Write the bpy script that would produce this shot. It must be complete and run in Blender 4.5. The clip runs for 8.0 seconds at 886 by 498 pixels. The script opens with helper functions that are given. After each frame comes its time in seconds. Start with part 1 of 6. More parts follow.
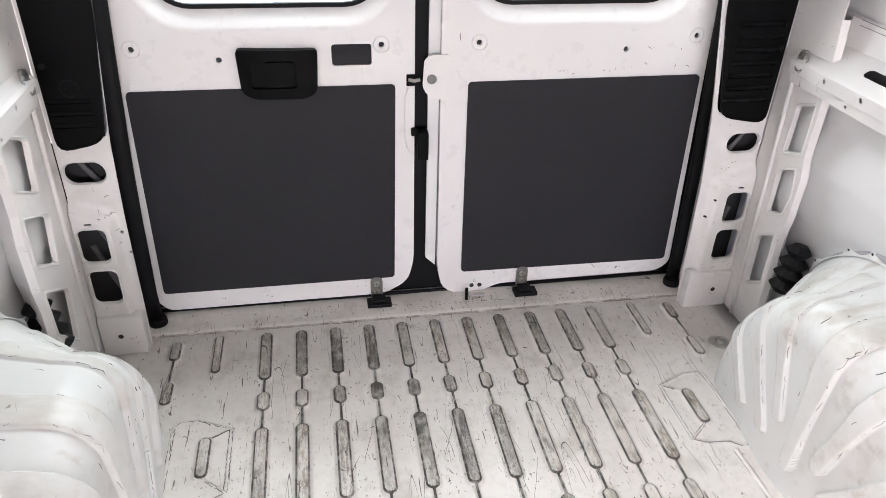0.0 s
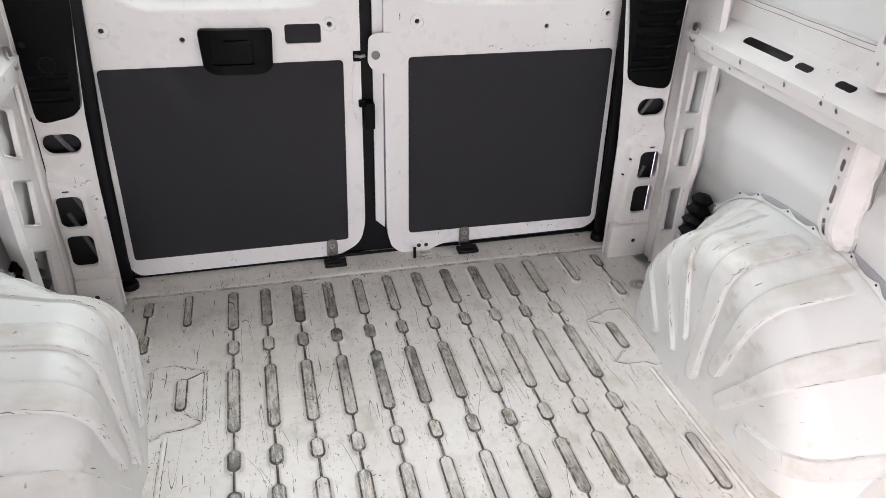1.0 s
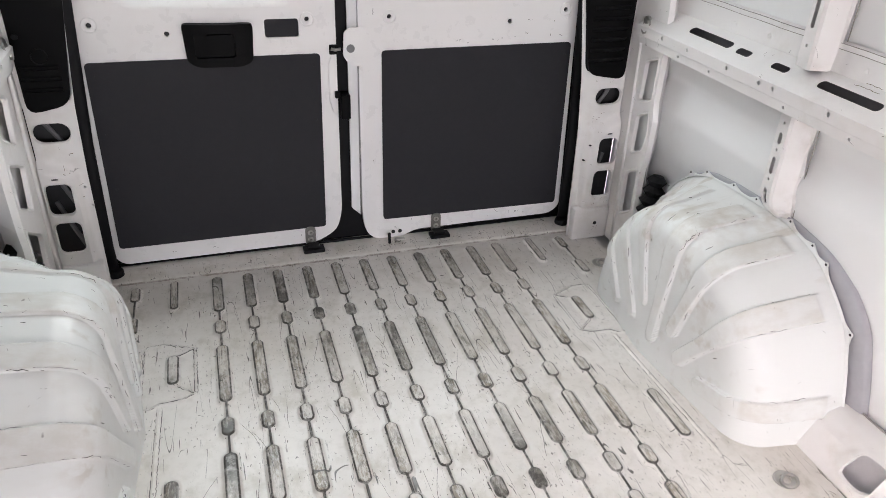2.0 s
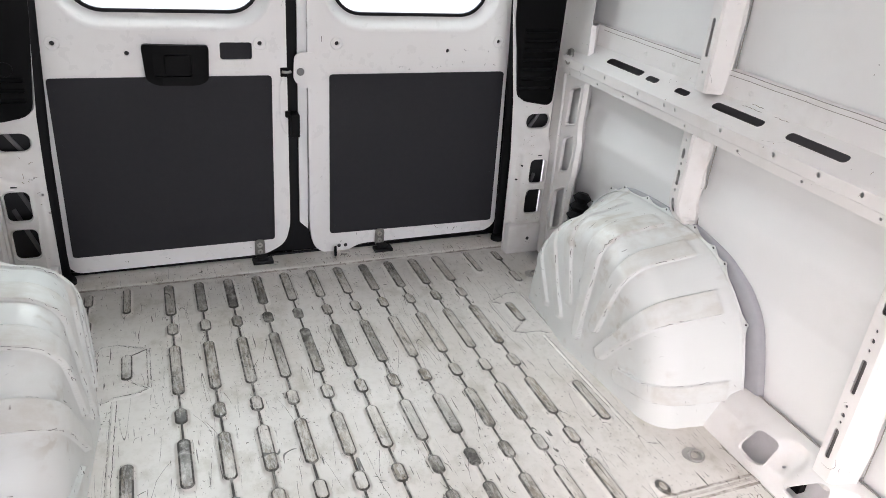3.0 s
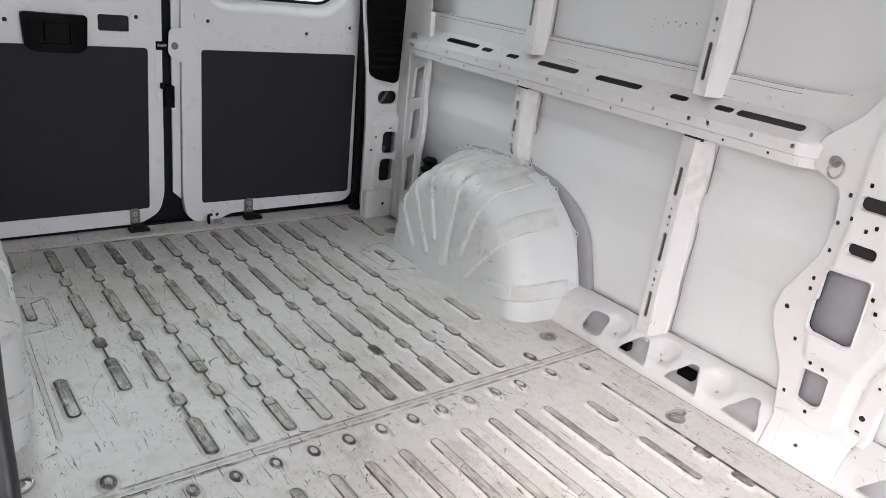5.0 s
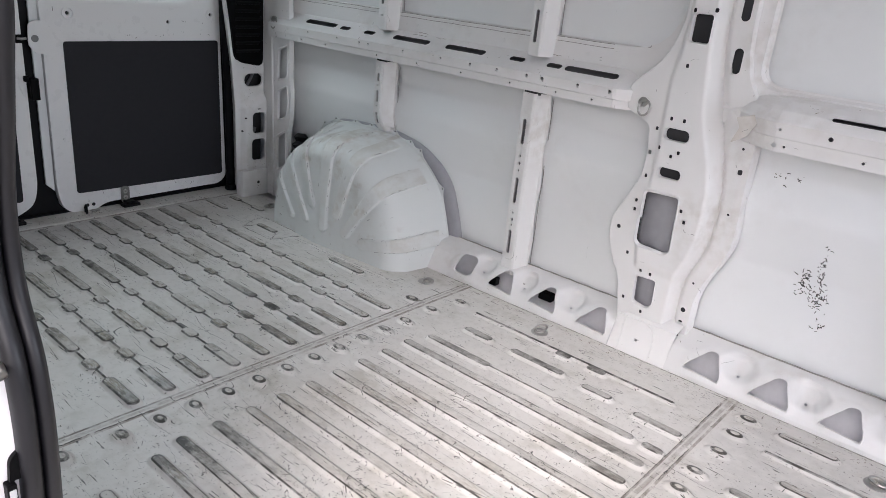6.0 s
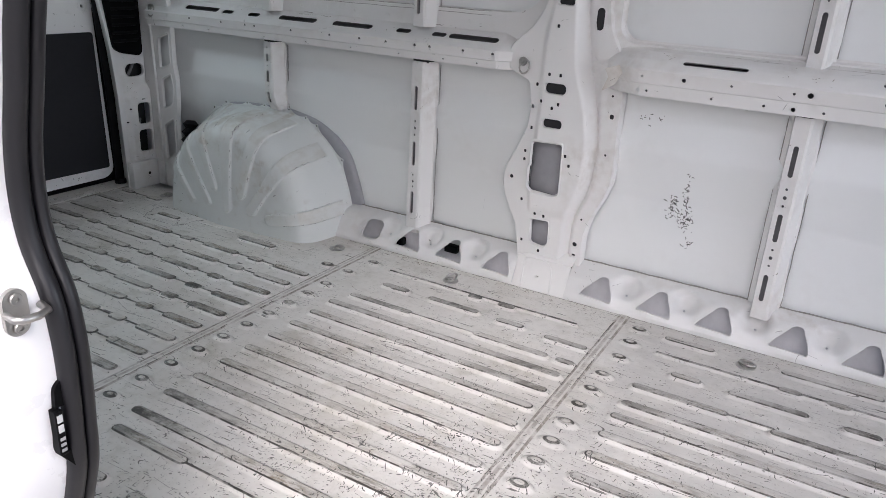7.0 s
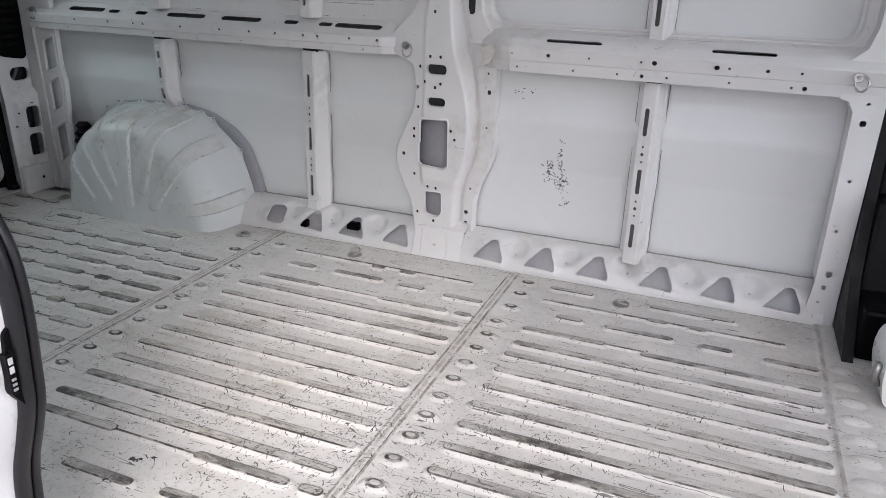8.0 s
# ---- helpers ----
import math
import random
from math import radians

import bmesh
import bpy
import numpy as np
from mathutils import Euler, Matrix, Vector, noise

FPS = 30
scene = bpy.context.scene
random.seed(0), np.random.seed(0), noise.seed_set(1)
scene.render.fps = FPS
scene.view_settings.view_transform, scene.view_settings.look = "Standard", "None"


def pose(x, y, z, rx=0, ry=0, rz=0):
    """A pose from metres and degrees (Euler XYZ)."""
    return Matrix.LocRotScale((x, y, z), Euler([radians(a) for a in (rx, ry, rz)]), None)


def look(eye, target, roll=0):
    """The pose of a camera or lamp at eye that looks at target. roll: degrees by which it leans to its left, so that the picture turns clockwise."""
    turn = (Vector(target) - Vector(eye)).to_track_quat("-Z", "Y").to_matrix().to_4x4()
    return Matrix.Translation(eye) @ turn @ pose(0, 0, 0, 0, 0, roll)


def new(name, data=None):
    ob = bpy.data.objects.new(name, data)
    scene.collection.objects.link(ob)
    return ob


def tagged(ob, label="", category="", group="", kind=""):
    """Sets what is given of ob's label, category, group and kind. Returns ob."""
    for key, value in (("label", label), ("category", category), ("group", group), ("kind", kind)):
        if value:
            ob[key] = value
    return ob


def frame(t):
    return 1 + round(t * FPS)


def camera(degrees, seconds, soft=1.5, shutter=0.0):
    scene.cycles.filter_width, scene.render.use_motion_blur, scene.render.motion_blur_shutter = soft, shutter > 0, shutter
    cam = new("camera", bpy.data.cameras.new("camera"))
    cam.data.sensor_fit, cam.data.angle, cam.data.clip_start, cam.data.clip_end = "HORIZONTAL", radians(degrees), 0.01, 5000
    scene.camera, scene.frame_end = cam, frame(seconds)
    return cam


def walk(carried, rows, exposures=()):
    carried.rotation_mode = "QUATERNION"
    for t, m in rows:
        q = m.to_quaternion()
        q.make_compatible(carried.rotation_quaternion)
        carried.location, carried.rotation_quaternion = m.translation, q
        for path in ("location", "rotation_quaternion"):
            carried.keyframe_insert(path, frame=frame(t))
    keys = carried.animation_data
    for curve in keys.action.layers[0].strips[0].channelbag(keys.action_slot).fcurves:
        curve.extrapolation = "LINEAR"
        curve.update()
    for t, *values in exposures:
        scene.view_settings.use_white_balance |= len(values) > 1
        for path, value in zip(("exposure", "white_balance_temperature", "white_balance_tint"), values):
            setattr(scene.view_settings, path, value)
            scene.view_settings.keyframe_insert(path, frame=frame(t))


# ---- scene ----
import functools

cam = camera(62.8, 8.0, soft=0.72)
PATH = [
    (0, (-0.294, 0.185, 1.302), (0.02, 1.859, 0.253), 1.8),
    (0.5, (-0.293, 0.028, 1.307), (0.08, 1.694, 0.265), 1.9),
    (1, (-0.332, -0.08, 1.306), (0.111, 1.572, 0.269), 2.0),
    (2.3, (-0.425, -0.292, 1.282), (0.16, 1.348, 0.297), 2.9),
    (2.5, (-0.433, -0.343, 1.286), (0.181, 1.294, 0.316), 3.3),
    (3, (-0.464, -0.421, 1.274), (0.239, 1.225, 0.382), 4.7),
    (3.5, (-0.5, -0.514, 1.16), (0.337, 1.111, 0.348), 6.4),
    (4, (-0.662, -0.595, 1.07), (0.307, 0.981, 0.31), 7.7),
    (4.2, (-0.719, -0.628, 1.093), (0.302, 0.919, 0.342), 8.1),
    (5.3, (-0.947, -0.782, 1.057), (0.315, 0.596, 0.345), 7.0),
    (5.5, (-0.997, -0.836, 1.05), (0.321, 0.491, 0.342), 6.8),
    (6, (-1.081, -0.915, 1.053), (0.36, 0.275, 0.342), 5.7),
    (6.5, (-1.209, -0.932, 1.036), (0.336, 0.114, 0.317), 4.5),
    (7, (-1.305, -0.942, 1.026), (0.324, -0.037, 0.302), 3.4),
    (7.5, (-1.391, -1.008, 1.014), (0.302, -0.227, 0.289), 2.5),
    (8, (-1.48, -1.058, 1.014), (0.259, -0.383, 0.291), 1.8),
]
walk(cam, [(t, look(eye, target, roll)) for t, eye, target, roll in PATH], [(0.0, 2.03, 6350, 18.5), (1.0, 1.79, 6350, 17.3), (2.5, 1.65, 6270, 15.8), (3.5, 1.58, 6200, 13.6),
     (4.5, 1.30, 6100, 12.5), (5.5, 0.89, 5920, 12), (6.5, 0.53, 5800, 11), (8.0, 0.31, 5780, 10)])

# ---- world and light ----
world = bpy.data.worlds.new("sky")
scene.world = world
world.use_nodes = True
wn = world.node_tree.nodes
sky = wn.new("ShaderNodeTexSky")
sky.sky_type, sky.sun_disc = 'NISHITA', False
sky.sun_elevation, sky.sun_rotation = radians(46), radians(245)
sky.air_density, sky.dust_density = 0.6, 7.0
wn["Background"].inputs["Strength"].default_value = 0.18
world.node_tree.links.new(sky.outputs["Color"], wn["Background"].inputs["Color"])
sun = new("sun", bpy.data.lights.new("sun", "SUN"))
sun.data.energy, sun.data.angle, sun.data.color = 0.05, radians(80), (1.0, 0.99, 0.98)
sun.matrix_world = look((-4, -1.9, 3.2), (0, 0, 0))


def daylight(name, place, w, h, energy, colour):
    """An area lamp added outside an opening, in place of the sky beyond it."""
    ob = new(name, bpy.data.lights.new(name, "AREA"))
    ob.data.shape, ob.data.size, ob.data.size_y = 'RECTANGLE', w, h
    ob.data.energy, ob.data.color = energy, colour
    ob.matrix_world = place
    return ob


# fill lamp added beyond the unseen windscreen to lift the rear doors
daylight("windscreen_fill", look((0, -3.7, 1.15), (0, 1.9, 0.6)), 2.3, 1.1, 27.0, (1.0, 0.99, 0.965))
for sx in (-1, 1):
    daylight("rear_window_daylight", look((sx * 0.395, 2.75, 1.95), (sx * 0.395, 1.2, 0.35)), 0.80, 0.80, 6.0, (0.95, 1.0, 0.95))


# ---- materials ----
def mat_base(name):
    m = bpy.data.materials.new(name)
    m.use_nodes = True
    return m, m.node_tree.nodes, m.node_tree.links, m.node_tree.nodes["Principled BSDF"]


def math_node(n, l, op, a, b=None):
    k = n.new("ShaderNodeMath")
    k.operation = op
    for i, v in enumerate((a, b)):
        if v is None:
            continue
        if isinstance(v, (int, float)):
            k.inputs[i].default_value = v
        else:
            l.new(v, k.inputs[i])
    return k.outputs[0]


def ramp(n, l, value, lo, hi, a=0.0, b=1.0):
    k = n.new("ShaderNodeMapRange")
    k.interpolation_type = 'SMOOTHSTEP'
    for i, v in zip(("From Min", "From Max", "To Min", "To Max"), (lo, hi, a, b)):
        k.inputs[i].default_value = v
    l.new(value, k.inputs["Value"])
    return k.outputs["Result"]


def mix(n, l, fac, a, b):
    k = n.new("ShaderNodeMix")
    k.data_type = 'RGBA'
    for i, v in ((0, fac), (6, a), (7, b)):
        if isinstance(v, (int, float)):
            k.inputs[i].default_value = v
        elif isinstance(v, tuple):
            k.inputs[i].default_value = (*v, 1)
        else:
            l.new(v, k.inputs[i])
    return k.outputs[2]


def noise_tex(n, l, scale, detail=4.0, stretch=(1, 1, 1), shift=(0, 0, 0), rough=0.55, distort=0.0):
    c, m, t = n.new("ShaderNodeTexCoord"), n.new("ShaderNodeMapping"), n.new("ShaderNodeTexNoise")
    m.inputs["Scale"].default_value, m.inputs["Location"].default_value = stretch, shift
    t.inputs["Scale"].default_value, t.inputs["Detail"].default_value = scale, detail
    t.inputs["Roughness"].default_value, t.inputs["Distortion"].default_value = rough, distort
    l.new(c.outputs["Object"], m.inputs["Vector"])
    l.new(m.outputs["Vector"], t.inputs["Vector"])
    return t.outputs["Fac"]


def scratch(n, l, scale, stretch, width, cover, shift=(0, 0, 0), keep_scale=None):
    """Thin short lines: the contour of one noise, kept only where another is high."""
    a = noise_tex(n, l, scale, 0.0, stretch, shift)
    d = math_node(n, l, 'ABSOLUTE', math_node(n, l, 'SUBTRACT', a, 0.5))
    line = ramp(n, l, d, width, width * 0.4)
    keep = ramp(n, l, noise_tex(n, l, keep_scale or scale * 1.7, 3.0, (1, 1, 1), (3.1 + shift[0], 7.7, 1.9)), cover, cover + 0.03)
    return math_node(n, l, 'MULTIPLY', line, keep)


def paint(name, colour, rough=0.4, stain=0.25, marks=0.6, cover=0.62, smear=0.0):
    """White van paint: faint brown stains, dull patches, dark chips and scratches."""
    m, n, l, b = mat_base(name)
    big = noise_tex(n, l, 3.0, 6.0, shift=(1.3, 2.1, 0.4))
    fine = noise_tex(n, l, 26.0, 5.0, shift=(5.3, 0.1, 2.4))
    dirt = math_node(n, l, 'MULTIPLY', ramp(n, l, big, 0.48, 0.75), ramp(n, l, fine, 0.35, 0.7))
    col = mix(n, l, math_node(n, l, 'MULTIPLY', dirt, stain), colour, (0.40, 0.34, 0.27))
    if smear:
        rubs = math_node(n, l, 'MULTIPLY', ramp(n, l, noise_tex(n, l, 16.0, 5.0, (0.18, 1, 1), (2, 8, 5)), 0.54, 0.66), ramp(n, l, big, 0.38, 0.6))
        col = mix(n, l, math_node(n, l, 'MULTIPLY', rubs, smear), col, (0.36, 0.30, 0.22))
    if smear:
        grime = n.new("ShaderNodeAttribute")
        grime.attribute_name = "grime"
        film = math_node(n, l, 'MULTIPLY', grime.outputs["Fac"], ramp(n, l, noise_tex(n, l, 14.0, 6.0, (0.5, 1, 1), (7, 3, 2), 0.65), 0.36, 0.66, 0.06, 0.44))
        col = mix(n, l, film, col, (0.44, 0.40, 0.335))
    s1 = scratch(n, l, 9.0, (1, 1, 1), 0.003, cover)
    s2 = scratch(n, l, 22.0, (1, 0.35, 1), 0.006, cover + 0.03, (4, 2, 9))
    lines = math_node(n, l, 'MULTIPLY', math_node(n, l, 'MAXIMUM', s1, s2), marks)
    l.new(mix(n, l, lines, col, (0.10, 0.09, 0.08)), b.inputs["Base Color"])
    l.new(ramp(n, l, fine, 0.2, 0.8, rough - 0.07, rough + 0.12), b.inputs["Roughness"])
    b.inputs["Coat Weight"].default_value = 0.15
    bump = n.new("ShaderNodeBump")
    bump.inputs["Strength"].default_value, bump.inputs["Distance"].default_value = 0.12, 0.002
    l.new(noise_tex(n, l, 9.0, 3.0), bump.inputs["Height"])
    l.new(bump.outputs["Normal"], b.inputs["Normal"])
    return m


def floor_paint(name):
    """Painted load floor: ribs rubbed down to grey on their tops, grime, scratches along and across, dirty laps."""
    m, n, l, b = mat_base(name)
    big = noise_tex(n, l, 2.2, 6.0, shift=(0.7, 1.1, 0))
    fine = noise_tex(n, l, 40.0, 5.0)
    col = mix(n, l, math_node(n, l, 'MULTIPLY', ramp(n, l, big, 0.42, 0.72), 0.40), (0.690, 0.667, 0.632), (0.48, 0.438, 0.375))
    col = mix(n, l, math_node(n, l, 'MULTIPLY', ramp(n, l, fine, 0.45, 0.75), 0.25), col, (0.42, 0.39, 0.34))
    blot = math_node(n, l, 'MULTIPLY', ramp(n, l, noise_tex(n, l, 11.0, 7.0, (1, 0.7, 1), (4, 1, 7), 0.7), 0.50, 0.68), ramp(n, l, big, 0.35, 0.6, 0.15, 0.55))
    col = mix(n, l, blot, col, (0.40, 0.375, 0.31))
    geo, sep = n.new("ShaderNodeNewGeometry"), n.new("ShaderNodeSeparateXYZ")
    l.new(geo.outputs["Position"], sep.inputs[0])
    dull = math_node(n, l, 'MULTIPLY', ramp(n, l, sep.outputs["Y"], -0.20, -0.60), ramp(n, l, noise_tex(n, l, 7.0, 6.0, (1, 0.5, 1), (3, 9, 1), 0.7), 0.32, 0.60, 0.18, 0.70))
    col = mix(n, l, dull, col, (0.47, 0.455, 0.435))        # sheet by the cab greyed, its dimmer light put into the colour
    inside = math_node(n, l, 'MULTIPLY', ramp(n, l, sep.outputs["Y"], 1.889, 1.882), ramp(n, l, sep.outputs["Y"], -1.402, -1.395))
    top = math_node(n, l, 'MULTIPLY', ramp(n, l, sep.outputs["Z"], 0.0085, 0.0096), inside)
    rub = ramp(n, l, noise_tex(n, l, 6.0, 5.0, (1.6, 0.8, 1), (2.2, 0.3, 0), 0.65), 0.36, 0.62, 0.22, 1.0)
    streak = ramp(n, l, noise_tex(n, l, 150.0, 6.0, (1, 0.22, 1), rough=0.75), 0.40, 0.58, 0.25, 1.0)
    # the rear sheet is rubbed the most, then the door side; the far front ribs keep most of their paint
    rear = ramp(n, l, sep.outputs["Y"], 0.50, 0.56)
    door = ramp(n, l, sep.outputs["X"], 0.45, -0.45, 0.0, 1.0)
    patch = ramp(n, l, noise_tex(n, l, 5.5, 5.0, (1.5, 0.55, 1), (6.1, 2.7, 0), 0.6), 0.44, 0.62)
    front = math_node(n, l, 'ADD', math_node(n, l, 'MULTIPLY', patch, math_node(n, l, 'ADD', math_node(n, l, 'MULTIPLY', door, 0.28), 0.32)), 0.40)
    row = ramp(n, l, math_node(n, l, 'ABSOLUTE', math_node(n, l, 'SUBTRACT', sep.outputs["Y"], 0.484)), 0.05, 0.04, 0.0, 0.55)
    zone = math_node(n, l, 'MAXIMUM', math_node(n, l, 'MAXIMUM', rear, row), front)
    worn = math_node(n, l, 'MULTIPLY', zone, math_node(n, l, 'MULTIPLY', top, math_node(n, l, 'MULTIPLY', rub, streak)))
    col = mix(n, l, worn, col, mix(n, l, ramp(n, l, noise_tex(n, l, 30.0, 4.0, shift=(1, 7, 2)), 0.38, 0.62), (0.26, 0.22, 0.165), (0.125, 0.107, 0.080)))
    # dark line round the rims of ribs and dimples, picked by height
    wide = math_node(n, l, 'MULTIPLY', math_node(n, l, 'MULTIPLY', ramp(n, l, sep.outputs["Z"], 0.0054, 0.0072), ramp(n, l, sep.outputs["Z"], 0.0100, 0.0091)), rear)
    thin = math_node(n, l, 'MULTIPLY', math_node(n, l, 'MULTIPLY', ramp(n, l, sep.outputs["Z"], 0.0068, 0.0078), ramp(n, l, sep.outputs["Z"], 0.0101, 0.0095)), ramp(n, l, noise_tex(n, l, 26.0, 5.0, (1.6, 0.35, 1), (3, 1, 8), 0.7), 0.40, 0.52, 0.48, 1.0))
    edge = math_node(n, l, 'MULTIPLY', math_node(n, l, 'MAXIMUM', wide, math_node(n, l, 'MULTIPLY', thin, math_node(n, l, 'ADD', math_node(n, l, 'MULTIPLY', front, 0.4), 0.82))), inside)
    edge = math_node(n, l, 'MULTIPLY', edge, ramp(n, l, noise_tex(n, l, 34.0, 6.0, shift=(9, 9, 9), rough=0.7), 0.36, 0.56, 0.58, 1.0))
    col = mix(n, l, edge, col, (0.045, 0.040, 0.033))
    for y0, half, amount in ((0.533, 0.0045, 0.9), (0.548, 0.006, 0.55), (0.562, 0.006, 0.9), (-0.447, 0.0045, 0.9), (-0.432, 0.007, 0.55), (-0.418, 0.005, 0.9), (-1.413, 0.007, 0.6), (1.896, 0.005, 0.8)):
        d = math_node(n, l, 'ABSOLUTE', math_node(n, l, 'SUBTRACT', sep.outputs["Y"], y0))
        band = math_node(n, l, 'MULTIPLY', ramp(n, l, d, half, half * 0.5), ramp(n, l, noise_tex(n, l, 22.0, 6.0, (1, 1, 1), (y0 * 9, 3, 1), 0.7), 0.30, 0.66, 0.0, amount))
        col = mix(n, l, band, col, (0.17, 0.14, 0.11))
    sill = math_node(n, l, 'MULTIPLY', ramp(n, l, sep.outputs["Y"], 1.90, 1.91), ramp(n, l, noise_tex(n, l, 12.0, 6.0, (1, 1, 1), (5, 3, 1)), 0.40, 0.75, 0.0, 0.3))
    col = mix(n, l, sill, col, (0.52, 0.45, 0.37))
    near = math_node(n, l, 'MULTIPLY', ramp(n, l, sep.outputs["Y"], 0.75, 0.2), ramp(n, l, sep.outputs["X"], 0.5, -0.4, 0.35, 1.0))
    s1 = scratch(n, l, 34.0, (1, 0.12, 1), 0.0045, 0.57, (2.37, 0.71, 0.9), keep_scale=22.0)
    s3 = scratch(n, l, 22.0, (1, 0.08, 1), 0.0036, 0.53, (8.63, 5.9, 1.4), 11.0)
    s2 = math_node(n, l, 'MULTIPLY', scratch(n, l, 42.0, (1, 1, 1), 0.010, 0.56, (4, 2, 9), 60.0), near)
    s5 = math_node(n, l, 'MULTIPLY', scratch(n, l, 30.0, (1, 0.6, 1), 0.008, 0.57, (14, 3, 2), 70.0), near)
    s2 = math_node(n, l, 'MAXIMUM', s2, s5)
    s4 = math_node(n, l, 'MULTIPLY', scratch(n, l, 20.0, (0.4, 1, 1), 0.005, 0.57, (1, 6, 3), 50.0), near)
    dash = ramp(n, l, noise_tex(n, l, 130.0, 3.0, (1, 0.07, 1), (3, 3, 3)), 0.665, 0.70)
    grit = math_node(n, l, 'MULTIPLY', ramp(n, l, noise_tex(n, l, 150.0, 2.0, (1, 0.5, 1), (7, 1, 3)), 0.63, 0.69), ramp(n, l, noise_tex(n, l, 9.0, 4.0, shift=(2, 4, 4)), 0.42, 0.60))
    dash = math_node(n, l, 'MAXIMUM', dash, math_node(n, l, 'MULTIPLY', grit, 0.8))
    lines = math_node(n, l, 'MAXIMUM', s1, math_node(n, l, 'MAXIMUM', s2, math_node(n, l, 'MAXIMUM', s3, math_node(n, l, 'MAXIMUM', s4, dash))))
    col = mix(n, l, math_node(n, l, 'MULTIPLY', lines, 0.88), col, (0.06, 0.055, 0.05))
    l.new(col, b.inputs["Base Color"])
    l.new(ramp(n, l, fine, 0.2, 0.8, 0.30, 0.52), b.inputs["Roughness"])
    bump = n.new("ShaderNodeBump")
    bump.inputs["Strength"].default_value, bump.inputs["Distance"].default_value = 0.3, 0.002
    l.new(noise_tex(n, l, 24.0, 8.0, rough=0.65), bump.inputs["Height"])
    l.new(bump.outputs["Normal"], b.inputs["Normal"])
    return m


def plain(name, colour, rough=0.5, metal=0.0, vary=0.15, scale=30.0, bump_d=0.0005, spec=0.5):
    m, n, l, b = mat_base(name)
    b.inputs["Specular IOR Level"].default_value = spec
    f = noise_tex(n, l, scale, 5.0)
    dark = tuple(c * (1 - vary) for c in colour)
    l.new(mix(n, l, f, dark, tuple(min(1, c * (1 + vary)) for c in colour)), b.inputs["Base Color"])
    l.new(ramp(n, l, f, 0.2, 0.8, max(0.03, rough - 0.08), rough + 0.08), b.inputs["Roughness"])
    b.inputs["Metallic"].default_value = metal
    if bump_d:
        bump = n.new("ShaderNodeBump")
        bump.inputs["Strength"].default_value, bump.inputs["Distance"].default_value = 0.3, bump_d
        l.new(noise_tex(n, l, scale * 5, 3.0), bump.inputs["Height"])
        l.new(bump.outputs["Normal"], b.inputs["Normal"])
    return m


WHITE = paint("white_paint", (0.770, 0.756, 0.742), stain=0.38)
SKIN = paint("white_skin_paint", (0.785, 0.792, 0.788), stain=0.08, marks=0.25, cover=0.70)
ARCH = paint("white_arch_paint", (0.700, 0.715, 0.700), rough=0.48, stain=0.5, marks=0.6, cover=0.63, smear=0.38)
DOORW = paint("white_door_paint", (0.81, 0.80, 0.795), rough=0.3, stain=0.12, marks=0.4, cover=0.68)
SILLP = paint("white_sill_paint", (0.69, 0.68, 0.67), rough=0.42, stain=0.45, marks=0.7, cover=0.60)
SILLW = paint("grimy_sill_paint", (0.68, 0.65, 0.61), rough=0.45, stain=0.7, marks=0.9, cover=0.56)
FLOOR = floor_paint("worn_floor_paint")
PANEL = plain("grey_door_lining", (0.0212, 0.0209, 0.0246), 0.68, vary=0.15, scale=60.0, spec=0.27)
BLACK = plain("black_plastic", (0.0020, 0.0020, 0.0024), 0.5, vary=0.2, spec=0.1)
TRIMBLACK = plain("dark_cab_trim", (0.006, 0.006, 0.007), 0.55, vary=0.2, spec=0.25)
SEALRUB = plain("door_seal_rubber", (0.0065, 0.006, 0.0075), 0.42, vary=0.3, spec=0.5)
RUBBER = plain("black_rubber", (0.006, 0.0058, 0.007), 0.6, vary=0.25, spec=0.2)
STEEL = plain("zinc_steel", (0.46, 0.445, 0.42), 0.36, 1.0, vary=0.2)
# near-black that puts the shade inside holes into the colour; also on two rivets
DARKHOLE = plain("hole_shade_dark", (0.03, 0.03, 0.032), 0.8)
SEALANT = plain("sealant", (0.30, 0.285, 0.265), 0.6, vary=0.5, scale=40.0)
LABEL = plain("grey_print", (0.3, 0.3, 0.3), 0.6)
PALE = plain("pale_plastic", (0.55, 0.55, 0.54), 0.5)
RUBMARK = plain("brown_rub_mark", (0.16, 0.13, 0.10), 0.7, vary=0.6, scale=60.0)
# grey with the shade of the hollow sections put into the colour
CAVITY = plain("cavity_shade_grey", (0.16, 0.155, 0.16), 0.7)
# shade painted in as grey: wheel housing edge and pillar backing
SHADEGREY = plain("shade_grey_steel", (0.36, 0.36, 0.38), 0.6)
# grey that carries the shade seen through the sill holes
SILLIN = plain("sill_shade_grey", (0.64, 0.635, 0.66), 0.55)
SCUFF = plain("dark_scuff", (0.05, 0.048, 0.046), 0.7)
ASPHALT = plain("concrete_ground", (0.46, 0.45, 0.435), 0.9, vary=0.2, scale=3.0, bump_d=0.004)


def glass_mat():
    m, n, l, b = mat_base("window_glass")
    b.inputs["Base Color"].default_value = (0.84, 0.95, 0.91, 1)
    b.inputs["Roughness"].default_value, b.inputs["IOR"].default_value = 0.02, 1.45
    b.inputs["Transmission Weight"].default_value = 1.0
    return m


GLASS = glass_mat()


